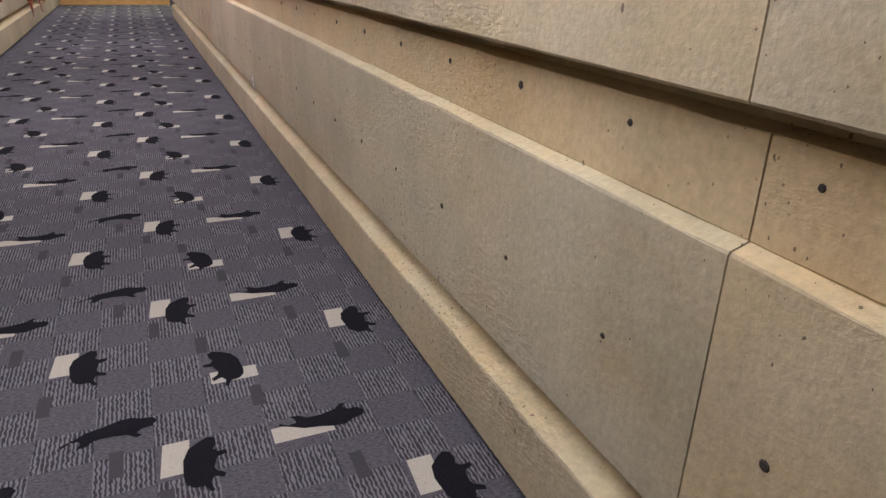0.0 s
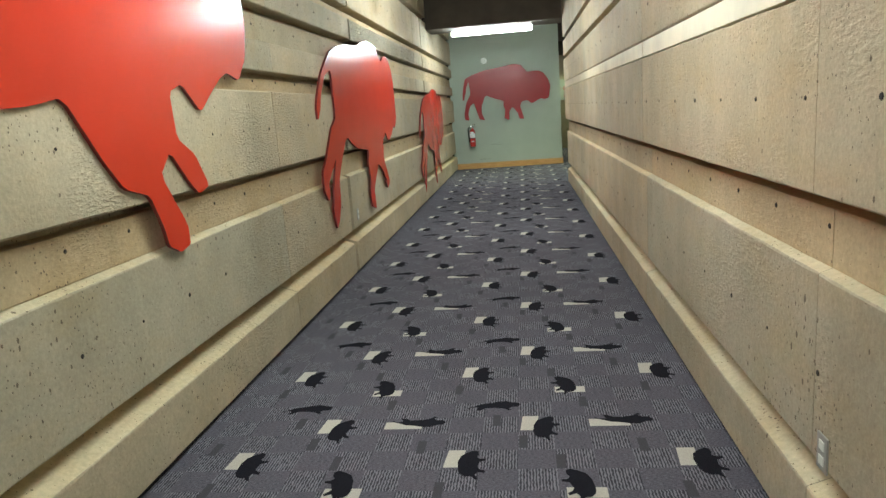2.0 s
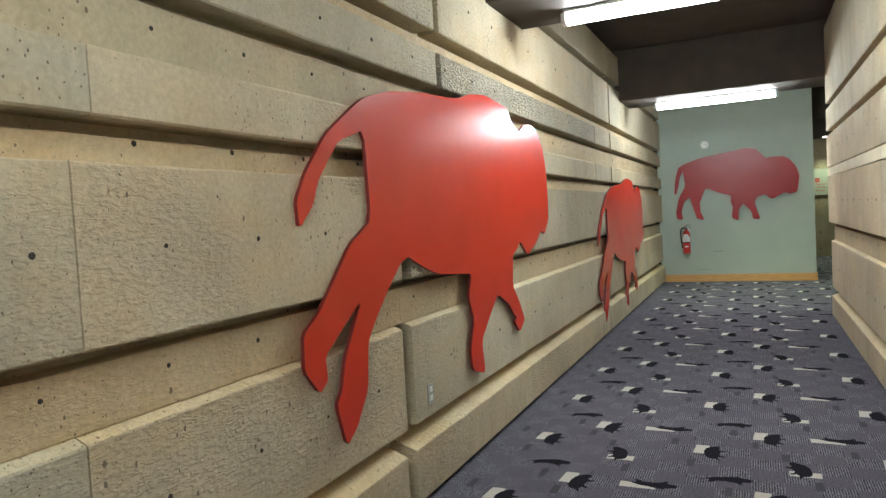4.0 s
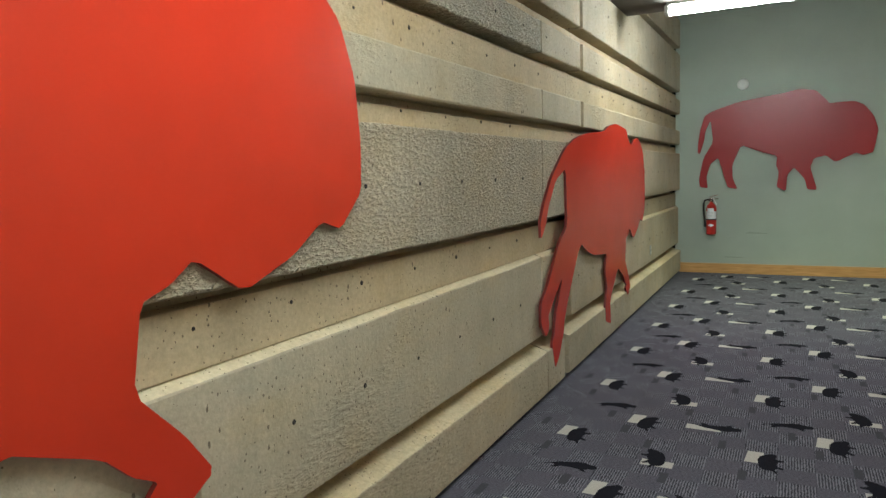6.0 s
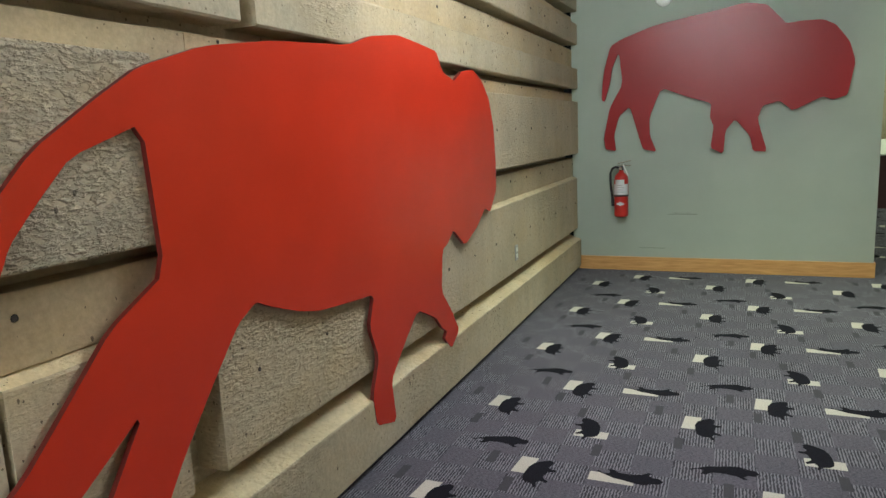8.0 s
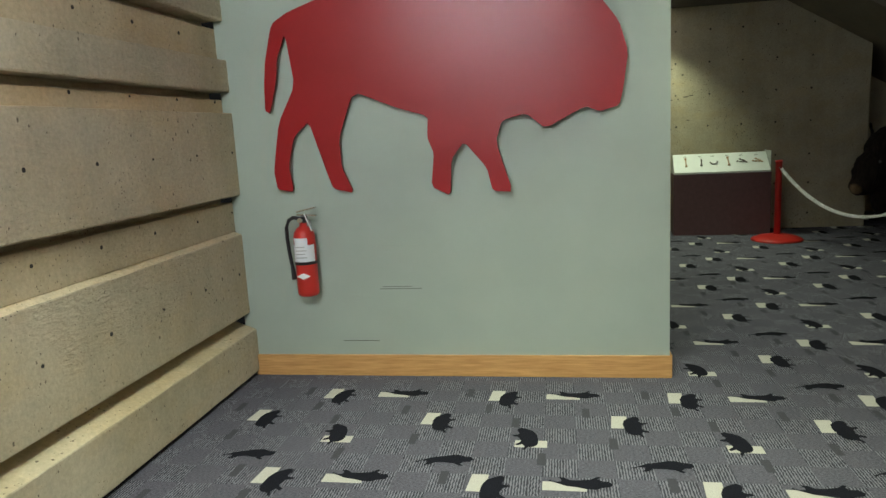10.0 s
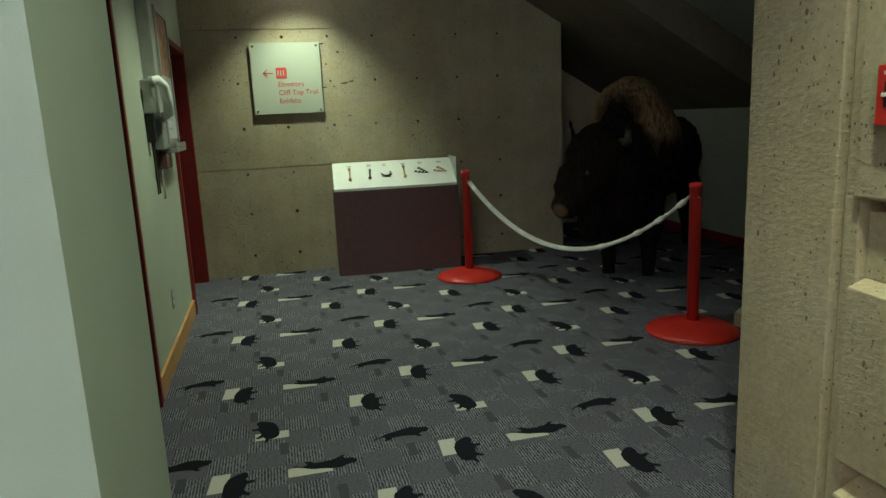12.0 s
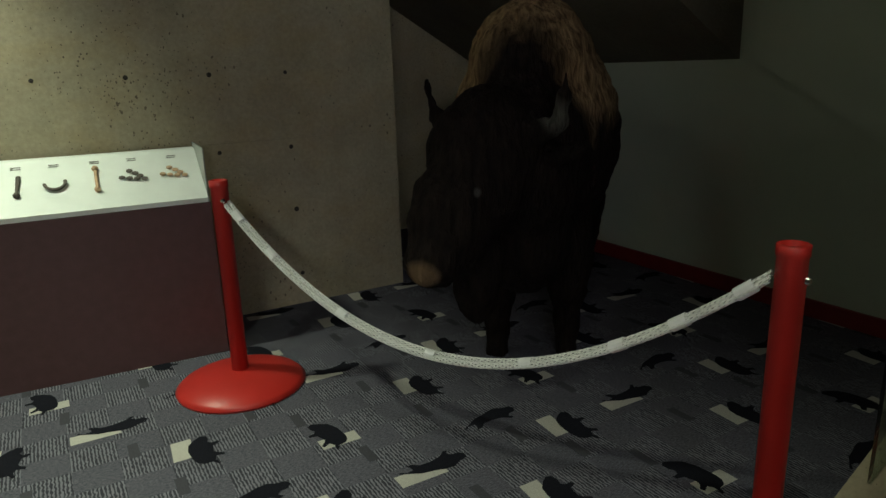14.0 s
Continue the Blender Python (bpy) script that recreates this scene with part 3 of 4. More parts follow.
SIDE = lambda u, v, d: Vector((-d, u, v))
FRONT = lambda u, v, d: Vector((u, d, v))
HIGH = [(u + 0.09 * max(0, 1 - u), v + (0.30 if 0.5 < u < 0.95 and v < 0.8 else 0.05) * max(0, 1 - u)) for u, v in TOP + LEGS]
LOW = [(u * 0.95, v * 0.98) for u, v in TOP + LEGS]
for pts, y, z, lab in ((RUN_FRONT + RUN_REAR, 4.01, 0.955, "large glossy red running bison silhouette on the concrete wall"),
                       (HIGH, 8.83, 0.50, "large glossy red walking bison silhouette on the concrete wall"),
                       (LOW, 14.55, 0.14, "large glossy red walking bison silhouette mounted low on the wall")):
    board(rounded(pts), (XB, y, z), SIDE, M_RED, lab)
b = board(rounded(STAND + STAND_LEGS), (-1.47, YE - 0.055, 1.17), FRONT, M_MAROON, "dark red standing bison silhouette on the green wall")
for u, v in ((0.5, 0.95), (1.2, 0.8), (1.8, 0.8)):
    bm = bmesh.new()
    cyl(bm, (u, 0.018, v), (u, 0.056, v), 0.015)
    part("standoff", bm, M_BLACK, b)


# ---- corridor fittings ----
def extinguisher(x, y, z):
    t = thing("fire_extinguisher", "red fire extinguisher with white label hung on the wall", "extinguisher", (x, y, z))
    part("bottle", lathe([(0.0, 0.0), (0.055, 0.0), (0.066, 0.010), (0.068, 0.03), (0.068, 0.37), (0.062, 0.405), (0.04, 0.435), (0.024, 0.445), (0.022, 0.47), (0.0, 0.47)], 32), M_POST, t, "", True)
    bm = bmesh.new()
    for a in range(15):
        p = [math.radians(-165 + 10 * a), math.radians(-155 + 10 * a)]
        q = [bm.verts.new((0.0692 * math.cos(k), 0.0692 * math.sin(k), h)) for k in p for h in (0.225, 0.375 if 2 < a < 11 else 0.33)]
        bm.faces.new((q[0], q[2], q[3], q[1]))
    part("label", bm, M_PAPER, t, "white instruction label")
    bm = bmesh.new()
    for k in range(4):
        box(bm, -0.035, 0.035 - 0.012 * (k % 2), -0.0705, -0.069, 0.25 + 0.022 * k, 0.256 + 0.022 * k)
    part("label_lines", bm, M_GREY, t)
    part("strap", lathe([(0.069, 0.205), (0.0715, 0.206), (0.0715, 0.224), (0.069, 0.225)], 32), M_BLACK, t, "black retaining strap")
    bm = bmesh.new()
    vs = [bm.verts.new((u, d, h)) for d in (-0.0705, -0.064) for u, h in ((-0.045, 0.135), (0, 0.155), (0.045, 0.135), (0, 0.115))]
    bmesh.ops.convex_hull(bm, input=vs)
    part("badge", bm, M_PAPER, t, "white diamond badge")
    part("valve", boxes((-0.024, 0.024, -0.024, 0.024, 0.465, 0.505), bevel=0.006), M_BLACK, t, "black valve body")
    bm = bmesh.new()
    cyl(bm, (0.0, -0.03, 0.485), (0.0, -0.055, 0.485), 0.016, seg=16)
    part("gauge", bm, M_CHROME, t, "round pressure gauge")
    for nm, tilt, zz in (("carry_handle", 4, 0.51), ("squeeze_lever", -12, 0.535)):
        bm = bmesh.new()
        box(bm, -0.035, 0.095, -0.014, 0.014, 0, 0.010, bevel=0.004)
        part(nm, bm, M_CHROME, t, "bright steel lever").matrix_basis = pose(0, 0, zz, 0, tilt, 0)
    part("safety_pin", tube([(0.02, -0.02, 0.52), (0.05, -0.045, 0.47), (0.075, -0.06, 0.42)], 0.004, 6), M_TAPE, t, "white tie of the safety pin")
    part("hose", tube([(-0.02, 0, 0.49), (-0.055, -0.012, 0.50), (-0.085, -0.02, 0.485), (-0.102, -0.024, 0.44), (-0.102, -0.026, 0.36), (-0.094, -0.028, 0.27), (-0.085, -0.028, 0.2)], 0.012, 10), M_BLACK, t, "black rubber hose", True)
    bm = bmesh.new()
    cyl(bm, (-0.084, -0.028, 0.20), (-0.078, -0.028, 0.11), 0.012, 0.017, 14)
    part("nozzle", bm, M_BLACK, t)
    part("bracket", boxes((-0.02, 0.02, 0.06, 0.09, 0.05, 0.47), bevel=0.003), M_GREY, t)


extinguisher(-1.275, YE - 0.09, 0.565)


def outlet(name, m):
    t = thing(name, "steel wall socket plate with two white inserts", "socket", group="sockets")
    t.matrix_basis = m
    part("plate", boxes((-0.035, 0.035, -0.006, 0, -0.058, 0.058), bevel=0.003), M_GREY, t)
    for z in (-0.024, 0.024):
        part("socket", boxes((-0.017, 0.017, -0.009, -0.005, z - 0.015, z + 0.015), bevel=0.003), M_WHITE, t, "white socket insert")


outlet("wall_socket", pose(XL + FACE - 0.018, 18.585, 0.566, 0, 0, 90))
outlet("wall_socket", pose(XL + FACE - 0.018, 10.08, 0.55, 0, 0, 90))
outlet("wall_socket", pose(XR - FACE + 0.022, 5.37, 0.43, 0, 0, -90))
outlet("wall_socket", pose(XS, 24.32, 0.38, 0, 0, 90))
t = thing("smoke_detector", "round white detector on the green wall", "detector", (-0.89, YE, 2.64))
bm = lathe([(0.075, 0.0), (0.075, 0.02), (0.06, 0.035), (0.03, 0.042), (0.0, 0.042)], 28)
bmesh.ops.transform(bm, matrix=pose(0, 0, 0, 90, 0, 0), verts=bm.verts)
part("body", bm, M_WHITE, t, "", True)
bm = bmesh.new()
cyl(bm, (0.02, -0.045, 0), (0.02, -0.04, 0), 0.005)
part("lamp", bm, M_BLACK, t)

# fire alarm pull station, its blank plate and the key reader
f = XA - FACE
t = thing("fire_alarm", "red fire alarm pull station on the concrete wall", "fire alarm", (f, 21.07, 1.482))
part("case", boxes((-0.045, 0, -0.06, 0.06, -0.075, 0.075), bevel=0.004), M_POST, t)
part("bezel", boxes((-0.048, -0.044, -0.034, 0.034, -0.03, 0.034)), M_BLACK, t, "black recessed window")
part("pull_bar", boxes((-0.056, -0.046, -0.036, 0.036, -0.004, 0.006), bevel=0.002), M_WHITE, t, "white pull bar")
for b4 in ((-0.0465, -0.0445, -0.04, 0.04, 0.05, 0.06), (-0.0465, -0.0445, -0.04, 0.015, -0.062, -0.056)):
    part("lettering", boxes(b4), M_PAPER, t)
t = thing("blank_plate", "pale blank plate above the fire alarm", "plate", (f, 21.065, 1.66))
part("plate", boxes((-0.008, 0, -0.05, 0.05, -0.085, 0.085), bevel=0.003), M_WHITE, t)
t = thing("key_switch", "narrow black key switch plate in a steel rim", "switch", (f, 20.805, 1.488))
part("rim", boxes((-0.014, 0, -0.036, 0.036, -0.066, 0.066), bevel=0.003), M_GREY, t)
part("face", boxes((-0.018, -0.013, -0.022, 0.03, -0.06, 0.06), bevel=0.002), M_BLACK, t)
for z in (-0.045, 0.045):
    bm = bmesh.new()
    cyl(bm, (-0.021, 0.004, z), (-0.017, 0.004, z), 0.006, seg=10)
    part("screw", bm, M_CHROME, t)


# ---- lobby things ----
def words(text, size, m, parent, material):
    cu = bpy.data.curves.new("lettering", "FONT")
    cu.body, cu.size, cu.extrude = text, size, 0.0006
    tmp = new("lettering", cu)
    me = bpy.data.meshes.new_from_object(tmp.evaluated_get(bpy.context.evaluated_depsgraph_get()))
    bpy.data.objects.remove(tmp)
    me.materials.clear()
    me.materials.append(material)
    ob = new("lettering", me)
    ob.parent = parent
    ob.matrix_basis = m
    return ob


t = thing("direction_sign", "white glass direction sign with red lettering and arrow", "sign", (1.478, YB, 1.895))
part("pane", boxes((-0.325, 0.325, -0.032, -0.02, -0.33, 0.33), bevel=0.002), M_SIGN, t)
for sx in (-1, 1):
    for sz in (-1, 1):
        bm = bmesh.new()
        cyl(bm, (sx * 0.295, -0.036, sz * 0.30), (sx * 0.295, 0, sz * 0.30), 0.009, seg=12)
        part("standoff", bm, M_CHROME, t)
for i, w in enumerate(("Elevators", "Cliff Top Trail", "Exhibits")):
    words(w, 0.066, pose(-0.09, -0.033, -0.075 - 0.078 * i, 90), t, M_INK)
part("emblem", boxes((-0.10, 0.0, -0.034, -0.031, 0.0, 0.10)), M_INK, t, "red square emblem")
part("emblem_mark", boxes(*[(-0.085 + 0.025 * k, -0.075 + 0.025 * k, -0.0355, -0.0335, 0.025, 0.075) for k in range(3)]), M_SIGN, t)
bm = bmesh.new()
box(bm, -0.215, -0.125, -0.034, -0.031, 0.046, 0.054)
for s in (-1, 1):
    vs = bmesh.ops.create_cube(bm, size=1, matrix=pose(-0.20, -0.0325, 0.05 + s * 0.017, 0, -s * 45, 0) @ Matrix.Diagonal((0.052, 0.003, 0.008, 1)))
part("arrow", bm, M_INK, t, "red arrow")

# sloped display case
t = thing("display_case", "brown cabinet with a sloping white specimen panel on top", "display case", (1.80, 26.13, 0))
t.rotation_euler.z = radians(-4)
W, D, H = 1.20, 0.42, 0.815
part("cabinet", boxes((0, W, 0, D, 0.0, H), bevel=0.004), M_BROWN, t)
bm = bmesh.new()
for x in (0.012, W - 0.012):
    for y, z in ((0.0, H + 0.002), (0.0, H + 0.025), (0.32, H + 0.245), (D, H + 0.245), (D, H + 0.002)):
        bm.verts.new((x, y, z))
bmesh.ops.convex_hull(bm, input=bm.verts)
part("sloped_top", bm, M_WHITE, t, "white sloping panel")
part("end_pane", boxes((W - 0.01, W - 0.004, 0.02, D, H, H + 0.27)), M_GREY, t, "clear plastic end pane")
slope = math.degrees(math.atan2(0.22, 0.32))
SP = lambda u, v, lift=0.004: pose(u, 0, H + 0.025, slope) @ pose(0, v, lift)


def specimen(u, v, kind):
    bm = bmesh.new()
    if kind == "bone":
        cyl(bm, (0, -0.07, 0.006), (0, 0.07, 0.006), 0.008, seg=8)
        for y in (-0.075, 0.075):
            bmesh.ops.create_uvsphere(bm, u_segments=8, v_segments=6, radius=0.016, matrix=pose(0, y, 0.008))
        m = M_TANINK
    elif kind == "horn":
        bm = tube([(0.045 * math.cos(a / 8 * math.pi + 3.3), 0.05 * math.sin(a / 8 * math.pi + 3.3), 0.008) for a in range(9)], 0.008, 6)
        m = M_DARKINK
    elif kind == "track":
        for k in range(7):
            bmesh.ops.create_uvsphere(bm, u_segments=7, v_segments=5, radius=0.017, matrix=pose(0.028 * math.cos(k * 1.9) * (1 + k % 2), 0.022 * math.sin(k * 1.9) * (1 + k % 2), 0.004) @ Matrix.Diagonal((1, 0.8, 0.35, 1)))
        m = M_DARKINK if u < 1.05 else M_TANINK
    else:
        cyl(bm, (0, -0.06, 0.005), (0.01, 0.06, 0.005), 0.006, 0.011, seg=8)
        bmesh.ops.create_uvsphere(bm, u_segments=8, v_segments=6, radius=0.016, matrix=pose(0, -0.065, 0.006))
        m = M_DARKINK
    ob = part("specimen", bm, m, t)
    ob.matrix_basis = SP(u, v)
    for k in range(2):
        cap = part("caption", boxes((-0.022, 0.022, -0.002, 0.002, 0, 0.001)), M_DARKINK, t)
        cap.matrix_basis = SP(u, v + 0.125 + 0.014 * k, 0.002)


for u, kind in ((0.17, "bone"), (0.36, "pin"), (0.52, "horn"), (0.70, "bone"), (0.87, "track"), (1.06, "track")):
    specimen(u, 0.20, kind)


def stanchion(x, y):
    t = thing("rope_stanchion", "red enamelled rope post on a domed round base", "stanchion", (x, y, 0), "rope posts")
    part("base", lathe([(0.295, 0.0), (0.30, 0.012), (0.28, 0.03), (0.21, 0.056), (0.11, 0.076), (0.05, 0.083), (0.0, 0.084)], 48), M_POST, t, "", True)
    part("pole", lathe([(0.038, 0.08), (0.038, 0.955), (0.041, 0.957), (0.041, 0.985), (0.034, 0.988), (0.033, 0.95)], 28), M_POST, t, "", True)
    bm = bmesh.new()
    bmesh.ops.create_uvsphere(bm, u_segments=8, v_segments=6, radius=0.012, matrix=pose(0.0, -0.045, 0.90))
    part("ring", bm, M_CHROME, t)
    return t


S1, S2 = (2.95, 25.60), (3.87, 23.49)
stanchion(*S1)
stanchion(*S2)
t = thing("barrier_rope", "white braided double barrier rope hanging between red posts", "rope", (0, 0, 0))
a, c = Vector((*S1, 0.89)), Vector((*S2, 0.90))
d = (c - a).normalized()
side = Vector((-d.y, d.x, 0))


def rope_at(s, off=0.0, drop=0.0):
    p = a.lerp(c, 0.02 + 0.96 * s)
    z = p.z - 0.47 * (1 - (2 * s - 1) ** 2) - drop
    return Vector((p.x, p.y, z)) + side * off


def strand(off, drop, turn, phase):
    pts = []
    for k in range(241):
        w = turn * k * 0.42 + phase
        pts.append(rope_at(k / 240, off + 0.0082 * math.cos(w), drop + 0.0082 * math.sin(w)))
    return tube(pts, 0.0028, 5)


def joined(meshes):
    bm = bmesh.new()
    for b2 in meshes:
        me = bpy.data.meshes.new("strand")
        b2.to_mesh(me)
        b2.free()
        bm.from_mesh(me)
        bpy.data.meshes.remove(me)
    return bm


for off, drop in ((0.010, 0.0), (-0.010, 0.011)):
    cord = part("cord", tube([rope_at(k / 90, off, drop) for k in range(91)], 0.0072, 8), M_CORE, t, "dark core of the cord", True)
    tagged(part("braid", joined([strand(off, drop, turn, k * math.pi / 2.5) for turn in (1, -1) for k in range(5)]), M_ROPE, cord, "", True), "white braided sleeve", kind="stuff")
for s in (0.03, 0.12, 0.3, 0.5, 0.68, 0.82, 0.90, 0.975):
    part("tape_band", tube([rope_at(s + 0.010 * k, 0, 0.0055) for k in (-1, 0, 1)], 0.0195, 12), M_TAPE, t, "white tape wrap")
for s in (0, 1):
    e = rope_at(s)
    q = (a if s == 0 else c)
    part("hook", tube([e, (e + q) / 2, q], 0.004, 6), M_CHROME, t, "metal hook")

# wall telephone on its notice box
t = thing("notice_box", "grey wall box with a picture and notice behind glass", "notice box", (XS, 24.62, 1.72))
part("case", boxes((0, 0.075, -0.36, 0.40, -0.37, 0.60), bevel=0.006), M_GREY, t)
part("window_rim", boxes((0.075, 0.088, -0.20, -0.17, -0.34, 0.52), (0.075, 0.088, 0.30, 0.33, -0.34, 0.52), (0.075, 0.088, -0.17, 0.30, 0.49, 0.52), bevel=0.002), M_GREY, t, "raised grey rim")
part("notice", boxes((0.075, 0.078, -0.168, 0.298, -0.31, 0.10)), M_PAPER, t, "white printed notice")
part("picture", boxes((0.075, 0.078, -0.168, 0.298, 0.102, 0.488)), M_PHOTO, t, "faded orange picture")
part("lines", boxes(*[(0.078, 0.0792, -0.14 + 0.02 * (k % 2), 0.22 - 0.05 * (k % 3), 0.05 - 0.06 * k, 0.058 - 0.06 * k) for k in range(6)]), M_GREY, t)
part("tray", boxes((0.0, 0.12, -0.10, 0.36, -0.40, -0.372), (0.108, 0.12, -0.10, 0.36, -0.371, -0.34), bevel=0.003), M_GREY, t, "grey lip below the window")
part("block", boxes((0, 0.06, -0.22, 0.02, -0.50, -0.405), bevel=0.004), M_BROWN, t, "brown mounting block")
part("hasp", boxes((0, 0.012, -0.14, -0.09, -0.70, -0.505), bevel=0.003), M_CHROME, t, "hanging steel hasp")
t = thing("wall_telephone", "pale grey wall telephone with a curved handset", "telephone", (XS, 24.17, 1.60))
part("body", boxes((0, 0.06, -0.06, 0.07, -0.03, 0.17), bevel=0.012), M_GREY, t)
hs = part("handset", tube([(0.055, -0.05, 0.15), (0.10, -0.045, 0.165), (0.125, -0.01, 0.13), (0.13, 0.05, 0.04), (0.12, 0.10, -0.03), (0.085, 0.12, -0.05)], 0.03, 12), M_WHITE, t, "off-white handset", True)
for p, q in (((0.055, -0.05, 0.15), (0.075, -0.048, 0.155)), ((0.085, 0.12, -0.05), (0.07, 0.12, -0.055))):
    bm = bmesh.new()
    cyl(bm, p, q, 0.034, seg=18)
    part("earpiece", bm, M_GREY, hs)
part("cradle", boxes((0.0, 0.05, -0.045, 0.02, -0.20, -0.03), bevel=0.01), M_BLACK, t, "dark tapering wall cradle")
for dy in (0.0, 0.07):
    part("cord", tube([(0.02, dy + 0.012 * k / 10, -0.10 - 0.042 * k) for k in range(11)], 0.005, 6), M_BLACK, t, "thin dark hanging cord", True)
t = thing("door_closer_plate", "narrow dark steel plate beside the door", "plate", (XS, 25.2, 1.75))
part("plate", boxes((0, 0.03, -0.04, 0.04, -0.2, 0.2), bevel=0.004), M_GREY, t)


# ---- mounted bison ----
def blob(bm, c, s, rot=(0, 0, 0)):
    bmesh.ops.create_icosphere(bm, subdivisions=3, radius=1, matrix=pose(*c, *rot) @ Matrix.Diagonal((*s, 1)))


bm = bmesh.new()
blob(bm, (0.55, 0, 1.10), (0.62, 0.40, 0.52), (0, 8, 0))        # shoulders
blob(bm, (0.42, 0, 1.36), (0.44, 0.30, 0.37), (0, 20, 0))       # hump
blob(bm, (1.25, 0, 1.00), (0.75, 0.34, 0.42))                   # barrel
blob(bm, (1.85, 0, 0.98), (0.42, 0.30, 0.40))                   # rump
blob(bm, (0.10, 0, 1.05), (0.36, 0.29, 0.38), (0, 25, 0))       # neck
HEAD = pose(-0.02, 0.0, 0.08, 0, 0, -30)


def head_blob(c, s, rot=(0, 0, 0)):
    bmesh.ops.create_icosphere(bm, subdivisions=3, radius=1, matrix=HEAD @ pose(*c, *rot) @ Matrix.Diagonal((*s, 1)))


head_blob((-0.20, 0, 1.00), (0.26, 0.22, 0.30), (0, 25, 0))      # crown
head_blob((-0.38, 0, 0.82), (0.20, 0.15, 0.28), (0, 30, 0))      # face
head_blob((-0.50, 0, 0.66), (0.13, 0.115, 0.12))                 # muzzle
head_blob((-0.26, 0, 0.55), (0.12, 0.09, 0.24))                  # beard
blob(bm, (0.15, 0, 0.72), (0.28, 0.22, 0.30))                   # chest
for x, y in ((0.35, 0.17), (0.42, -0.17), (1.85, 0.17), (1.95, -0.17)):
    blob(bm, (x, y, 0.55), (0.15, 0.12, 0.36))
    cyl(bm, (x, y, 0.0), (x, y, 0.5), 0.06, 0.085, 14)
for s in (-1, 1):
    cyl(bm, HEAD @ Vector((-0.16, s * 0.17, 1.10)), HEAD @ Vector((-0.16, s * 0.33, 1.14)), 0.055, 0.042, 12)
    cyl(bm, HEAD @ Vector((-0.16, s * 0.32, 1.13)), HEAD @ Vector((-0.18, s * 0.37, 1.34)), 0.042, 0.010, 12)
    head_blob((-0.08, s * 0.28, 1.02), (0.05, 0.10, 0.04), (s * 20, 0, 0))
bison = part("bison_statue", bm, M_FUR, None, "", True)
bison.matrix_basis = pose(4.02, 24.82, 0, 0, 0, 44)
tagged(bison, "life-size shaggy dark brown bison with a tan hump", "statue")
rm = bison.modifiers.new("blend", "REMESH")
rm.mode, rm.voxel_size, rm.use_smooth_shade = "VOXEL", 0.022, True
sm = bison.modifiers.new("soften", "SMOOTH")
sm.factor, sm.iterations = 0.5, 6
tx = bpy.data.textures.new("shag", "CLOUDS")
tx.noise_scale, tx.noise_depth = 0.09, 3
dm = bison.modifiers.new("shag", "DISPLACE")
dm.texture, dm.strength, dm.mid_level = tx, 0.05, 0.5

# ---- stairs ----
t = thing("staircase", "concrete stairs with a glass balustrade and dark handrail", "stairs", (4.2, 22.0, 0))
TREAD, RISE, NSTEP = 0.30, 0.174, 12
for k in range(NSTEP):
    part("step", boxes((0.15 + k * TREAD, 0.15 + (k + 1) * TREAD + 0.02, 0.0, 1.38, max(0, k * RISE - 0.15), (k + 1) * RISE), bevel=0.006), M_CON2, t)
bm = bmesh.new()
L = NSTEP * TREAD
for y in (1.39, 1.50):
    for x, z in ((0.0, 0.0), (0.0, 0.09), (L, 0.09 + L * 0.58), (L, L * 0.58 - 0.14), (0.25, 0.0)):
        bm.verts.new((x, y, z))
bmesh.ops.convex_hull(bm, input=bm.verts)
part("stringer", bm, M_CON2, t)
bm = bmesh.new()
for y in (1.44, 1.452):
    for x, z in ((0.12, 0.12), (0.12, 0.98), (L, 0.98 + L * 0.58), (L, 0.1 + L * 0.58)):
        bm.verts.new((x, y, z))
bmesh.ops.convex_hull(bm, input=bm.verts)
part("glass_panel", bm, M_GLASS, t, "dark tinted glass")
part("handrail", tube([(0.10, 1.446, 0.92), (0.12, 1.446, 1.0), (0.2, 1.446, 1.06), (L, 1.446, 1.06 + (L - 0.2) * 0.58)], 0.03, 10), M_BLACK, t, "dark handrail", True)

# ---- carpet motifs: woven figures, one raised sheet over the floor ----
LONG = [(-0.125, -0.02), (-0.09, 0.0), (-0.06, 0.02), (-0.02, 0.03), (0.02, 0.045), (0.055, 0.05), (0.08, 0.036), (0.115, 0.03), (0.125, 0.01), (0.11, -0.012), (0.085, -0.014), (0.07, -0.03),
        (0.085, -0.045), (0.07, -0.05), (0.045, -0.03), (0.0, -0.022), (-0.04, -0.025), (-0.06, -0.045), (-0.085, -0.05), (-0.075, -0.03), (-0.075, -0.015), (-0.10, -0.012), (-0.12, -0.03)]
UPRIGHT = [(-0.047, -0.02), (-0.051, 0.02), (-0.040, 0.06), (-0.010, 0.085), (0.017, 0.10), (0.040, 0.093), (0.044, 0.068), (0.036, 0.05), (0.050, 0.038), (0.078, 0.040), (0.080, 0.026),
           (0.050, 0.016), (0.044, -0.02), (0.052, -0.033), (0.080, -0.046), (0.076, -0.060), (0.045, -0.053), (0.036, -0.072), (0.050, -0.10), (0.040, -0.104), (0.022, -0.083),
           (-0.010, -0.083), (-0.032, -0.068), (-0.043, -0.045)]
bm = bmesh.new()


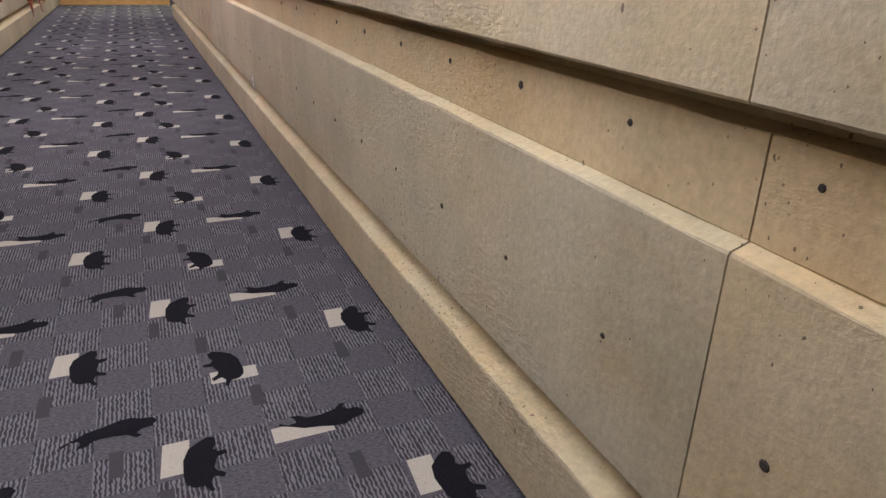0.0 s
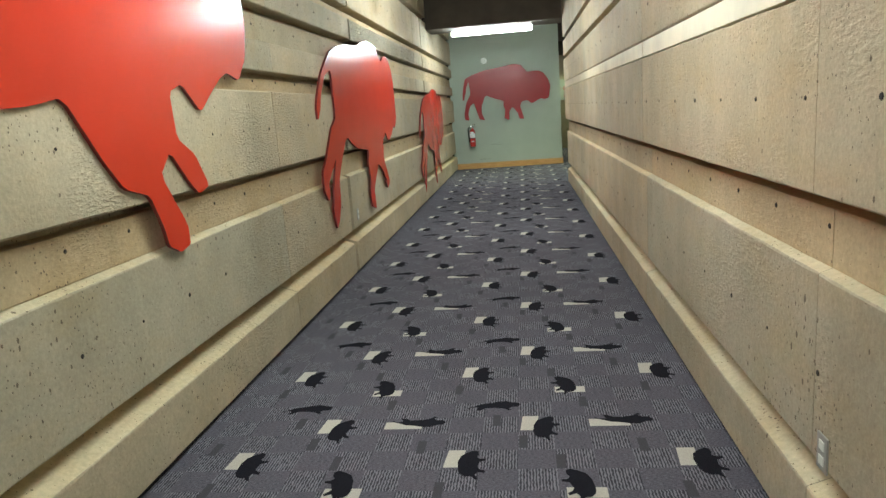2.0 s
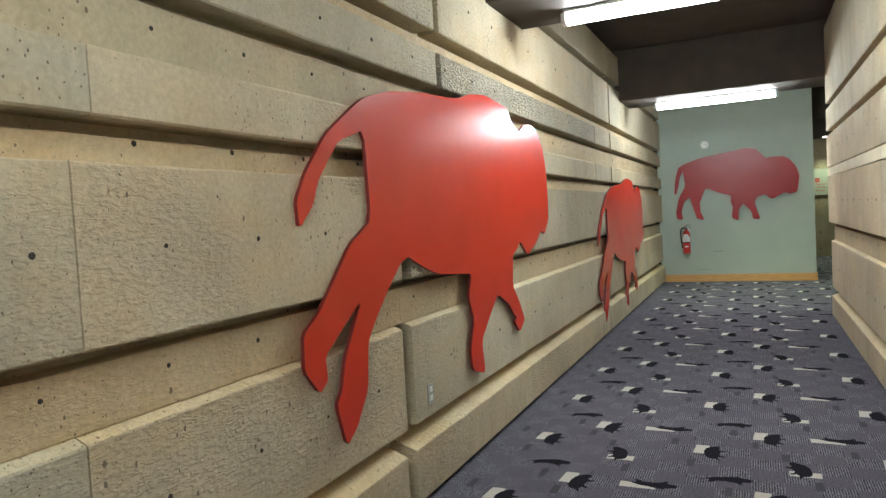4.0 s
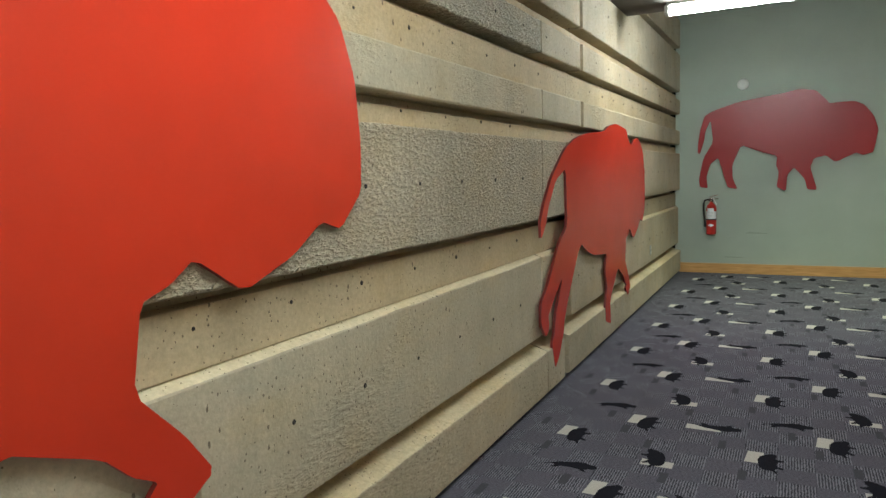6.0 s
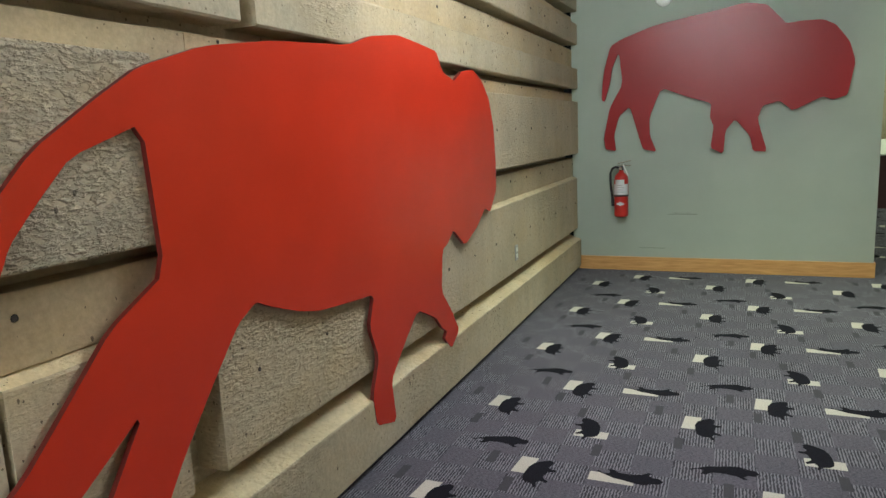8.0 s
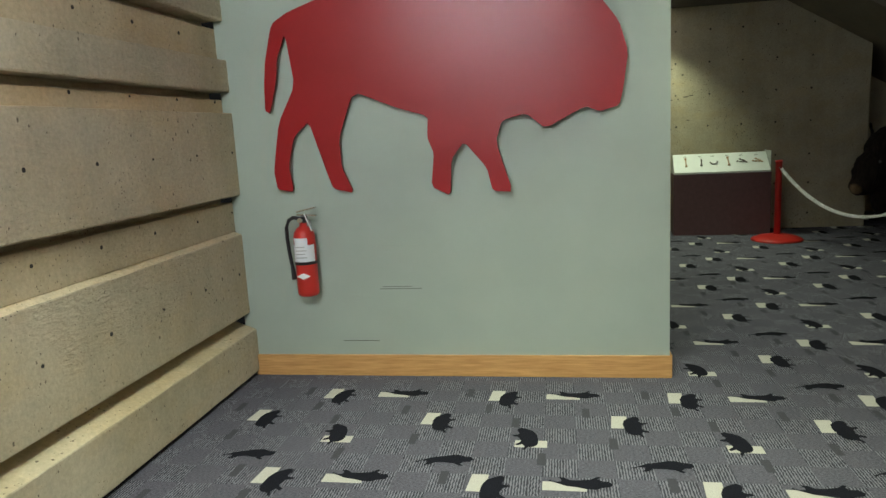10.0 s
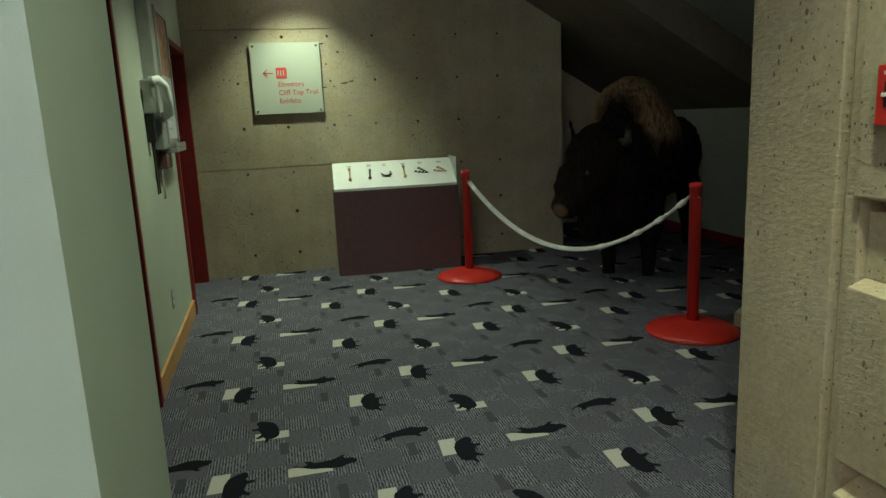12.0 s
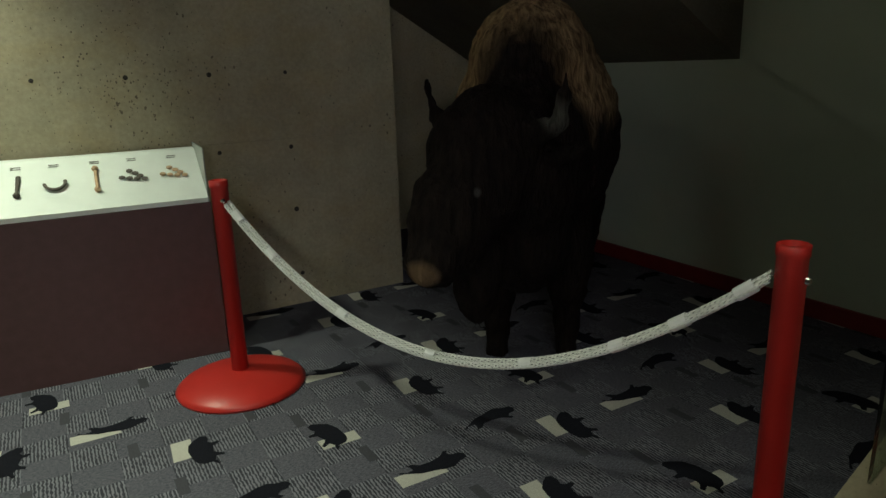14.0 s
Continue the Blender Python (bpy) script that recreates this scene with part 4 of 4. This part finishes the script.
def patch(pts, x, y, turn, flip, z, mi):
    k = 1.1
    if pts is UPRIGHT:
        pts = [(u * 0.86, v * 1.1) for u, v in pts]
    ca, sa = math.cos(math.radians(turn)), math.sin(math.radians(turn))
    vs = [bm.verts.new((x + k * (ca * u * flip - sa * v), y + k * (sa * u * flip + ca * v), z)) for u, v in pts]
    fc = bm.faces.new(vs)
    if flip < 0:
        fc.normal_flip()
    fc.material_index = mi


def rect(x, y, w, h, z, mi, skew=0.0):
    fc = bm.faces.new([bm.verts.new((x + sx * w / 2 + sy * skew, y + sy * h / 2, z)) for sx, sy in ((-1, -1), (1, -1), (1, 1), (-1, 1))])
    fc.material_index = mi


def walkable(x, y):
    if y < YE - 0.15:
        return XL + 0.2 < x < (XR - 0.2 if y < YR else XA - 0.2)
    return (XE if y < YW else XS) + 0.15 < x < (XA - 0.2 if y < 21.9 else 6.3) and y < 27.9


for i in range(-3, 8):
    for j in range(-9, 24):
        ox, oy = -0.035 + i, 5.485 + j
        if walkable(ox, oy):
            rect(ox - 0.040, oy - 0.015, 0.078, 0.15, 0.0012, 0, 0.006)
            patch(UPRIGHT, ox + 0.025, oy - 0.065, -8, 1, 0.0020, 1)
        if walkable(ox - 0.335, oy - 0.335):
            rect(ox - 0.375, oy - 0.35, 0.078, 0.15, 0.0012, 0, 0.006)
            patch(UPRIGHT, ox - 0.31, oy - 0.40, 0, 1, 0.0020, 1)
        if walkable(ox + 0.165, oy + 0.46):
            rect(ox + 0.180, oy + 0.375, 0.16, 0.075, 0.0012, 0)
            patch(UPRIGHT, ox + 0.165, oy + 0.44, 12, -1, 0.0020, 1)
        if walkable(ox + 0.38, oy + 0.02):
            rect(ox + 0.34, oy - 0.02, 0.19, 0.075, 0.0012, 0)
            patch(LONG, ox + 0.41, oy + 0.01, 184, -1, 0.0020, 1)
        if walkable(ox + 0.77, oy + 0.25):
            patch(LONG, ox + 0.78, oy + 0.185, 0, 1, 0.0020, 1)
        for u, v in ((0.09, 0.62), (0.235, 0.22), (0.46, 0.76), (0.58, 0.40), (0.80, 0.02), (0.93, 0.80)):
            if walkable(ox + u, oy + v):
                rect(ox + u, oy + v, 0.04, 0.12, 0.0010, 2)
mo = part("carpet_motifs", bm, [M_MWHITE, M_MBLACK, M_MGREY], floor)
tagged(mo, "pale, black and charcoal woven bison motifs", kind="stuff")
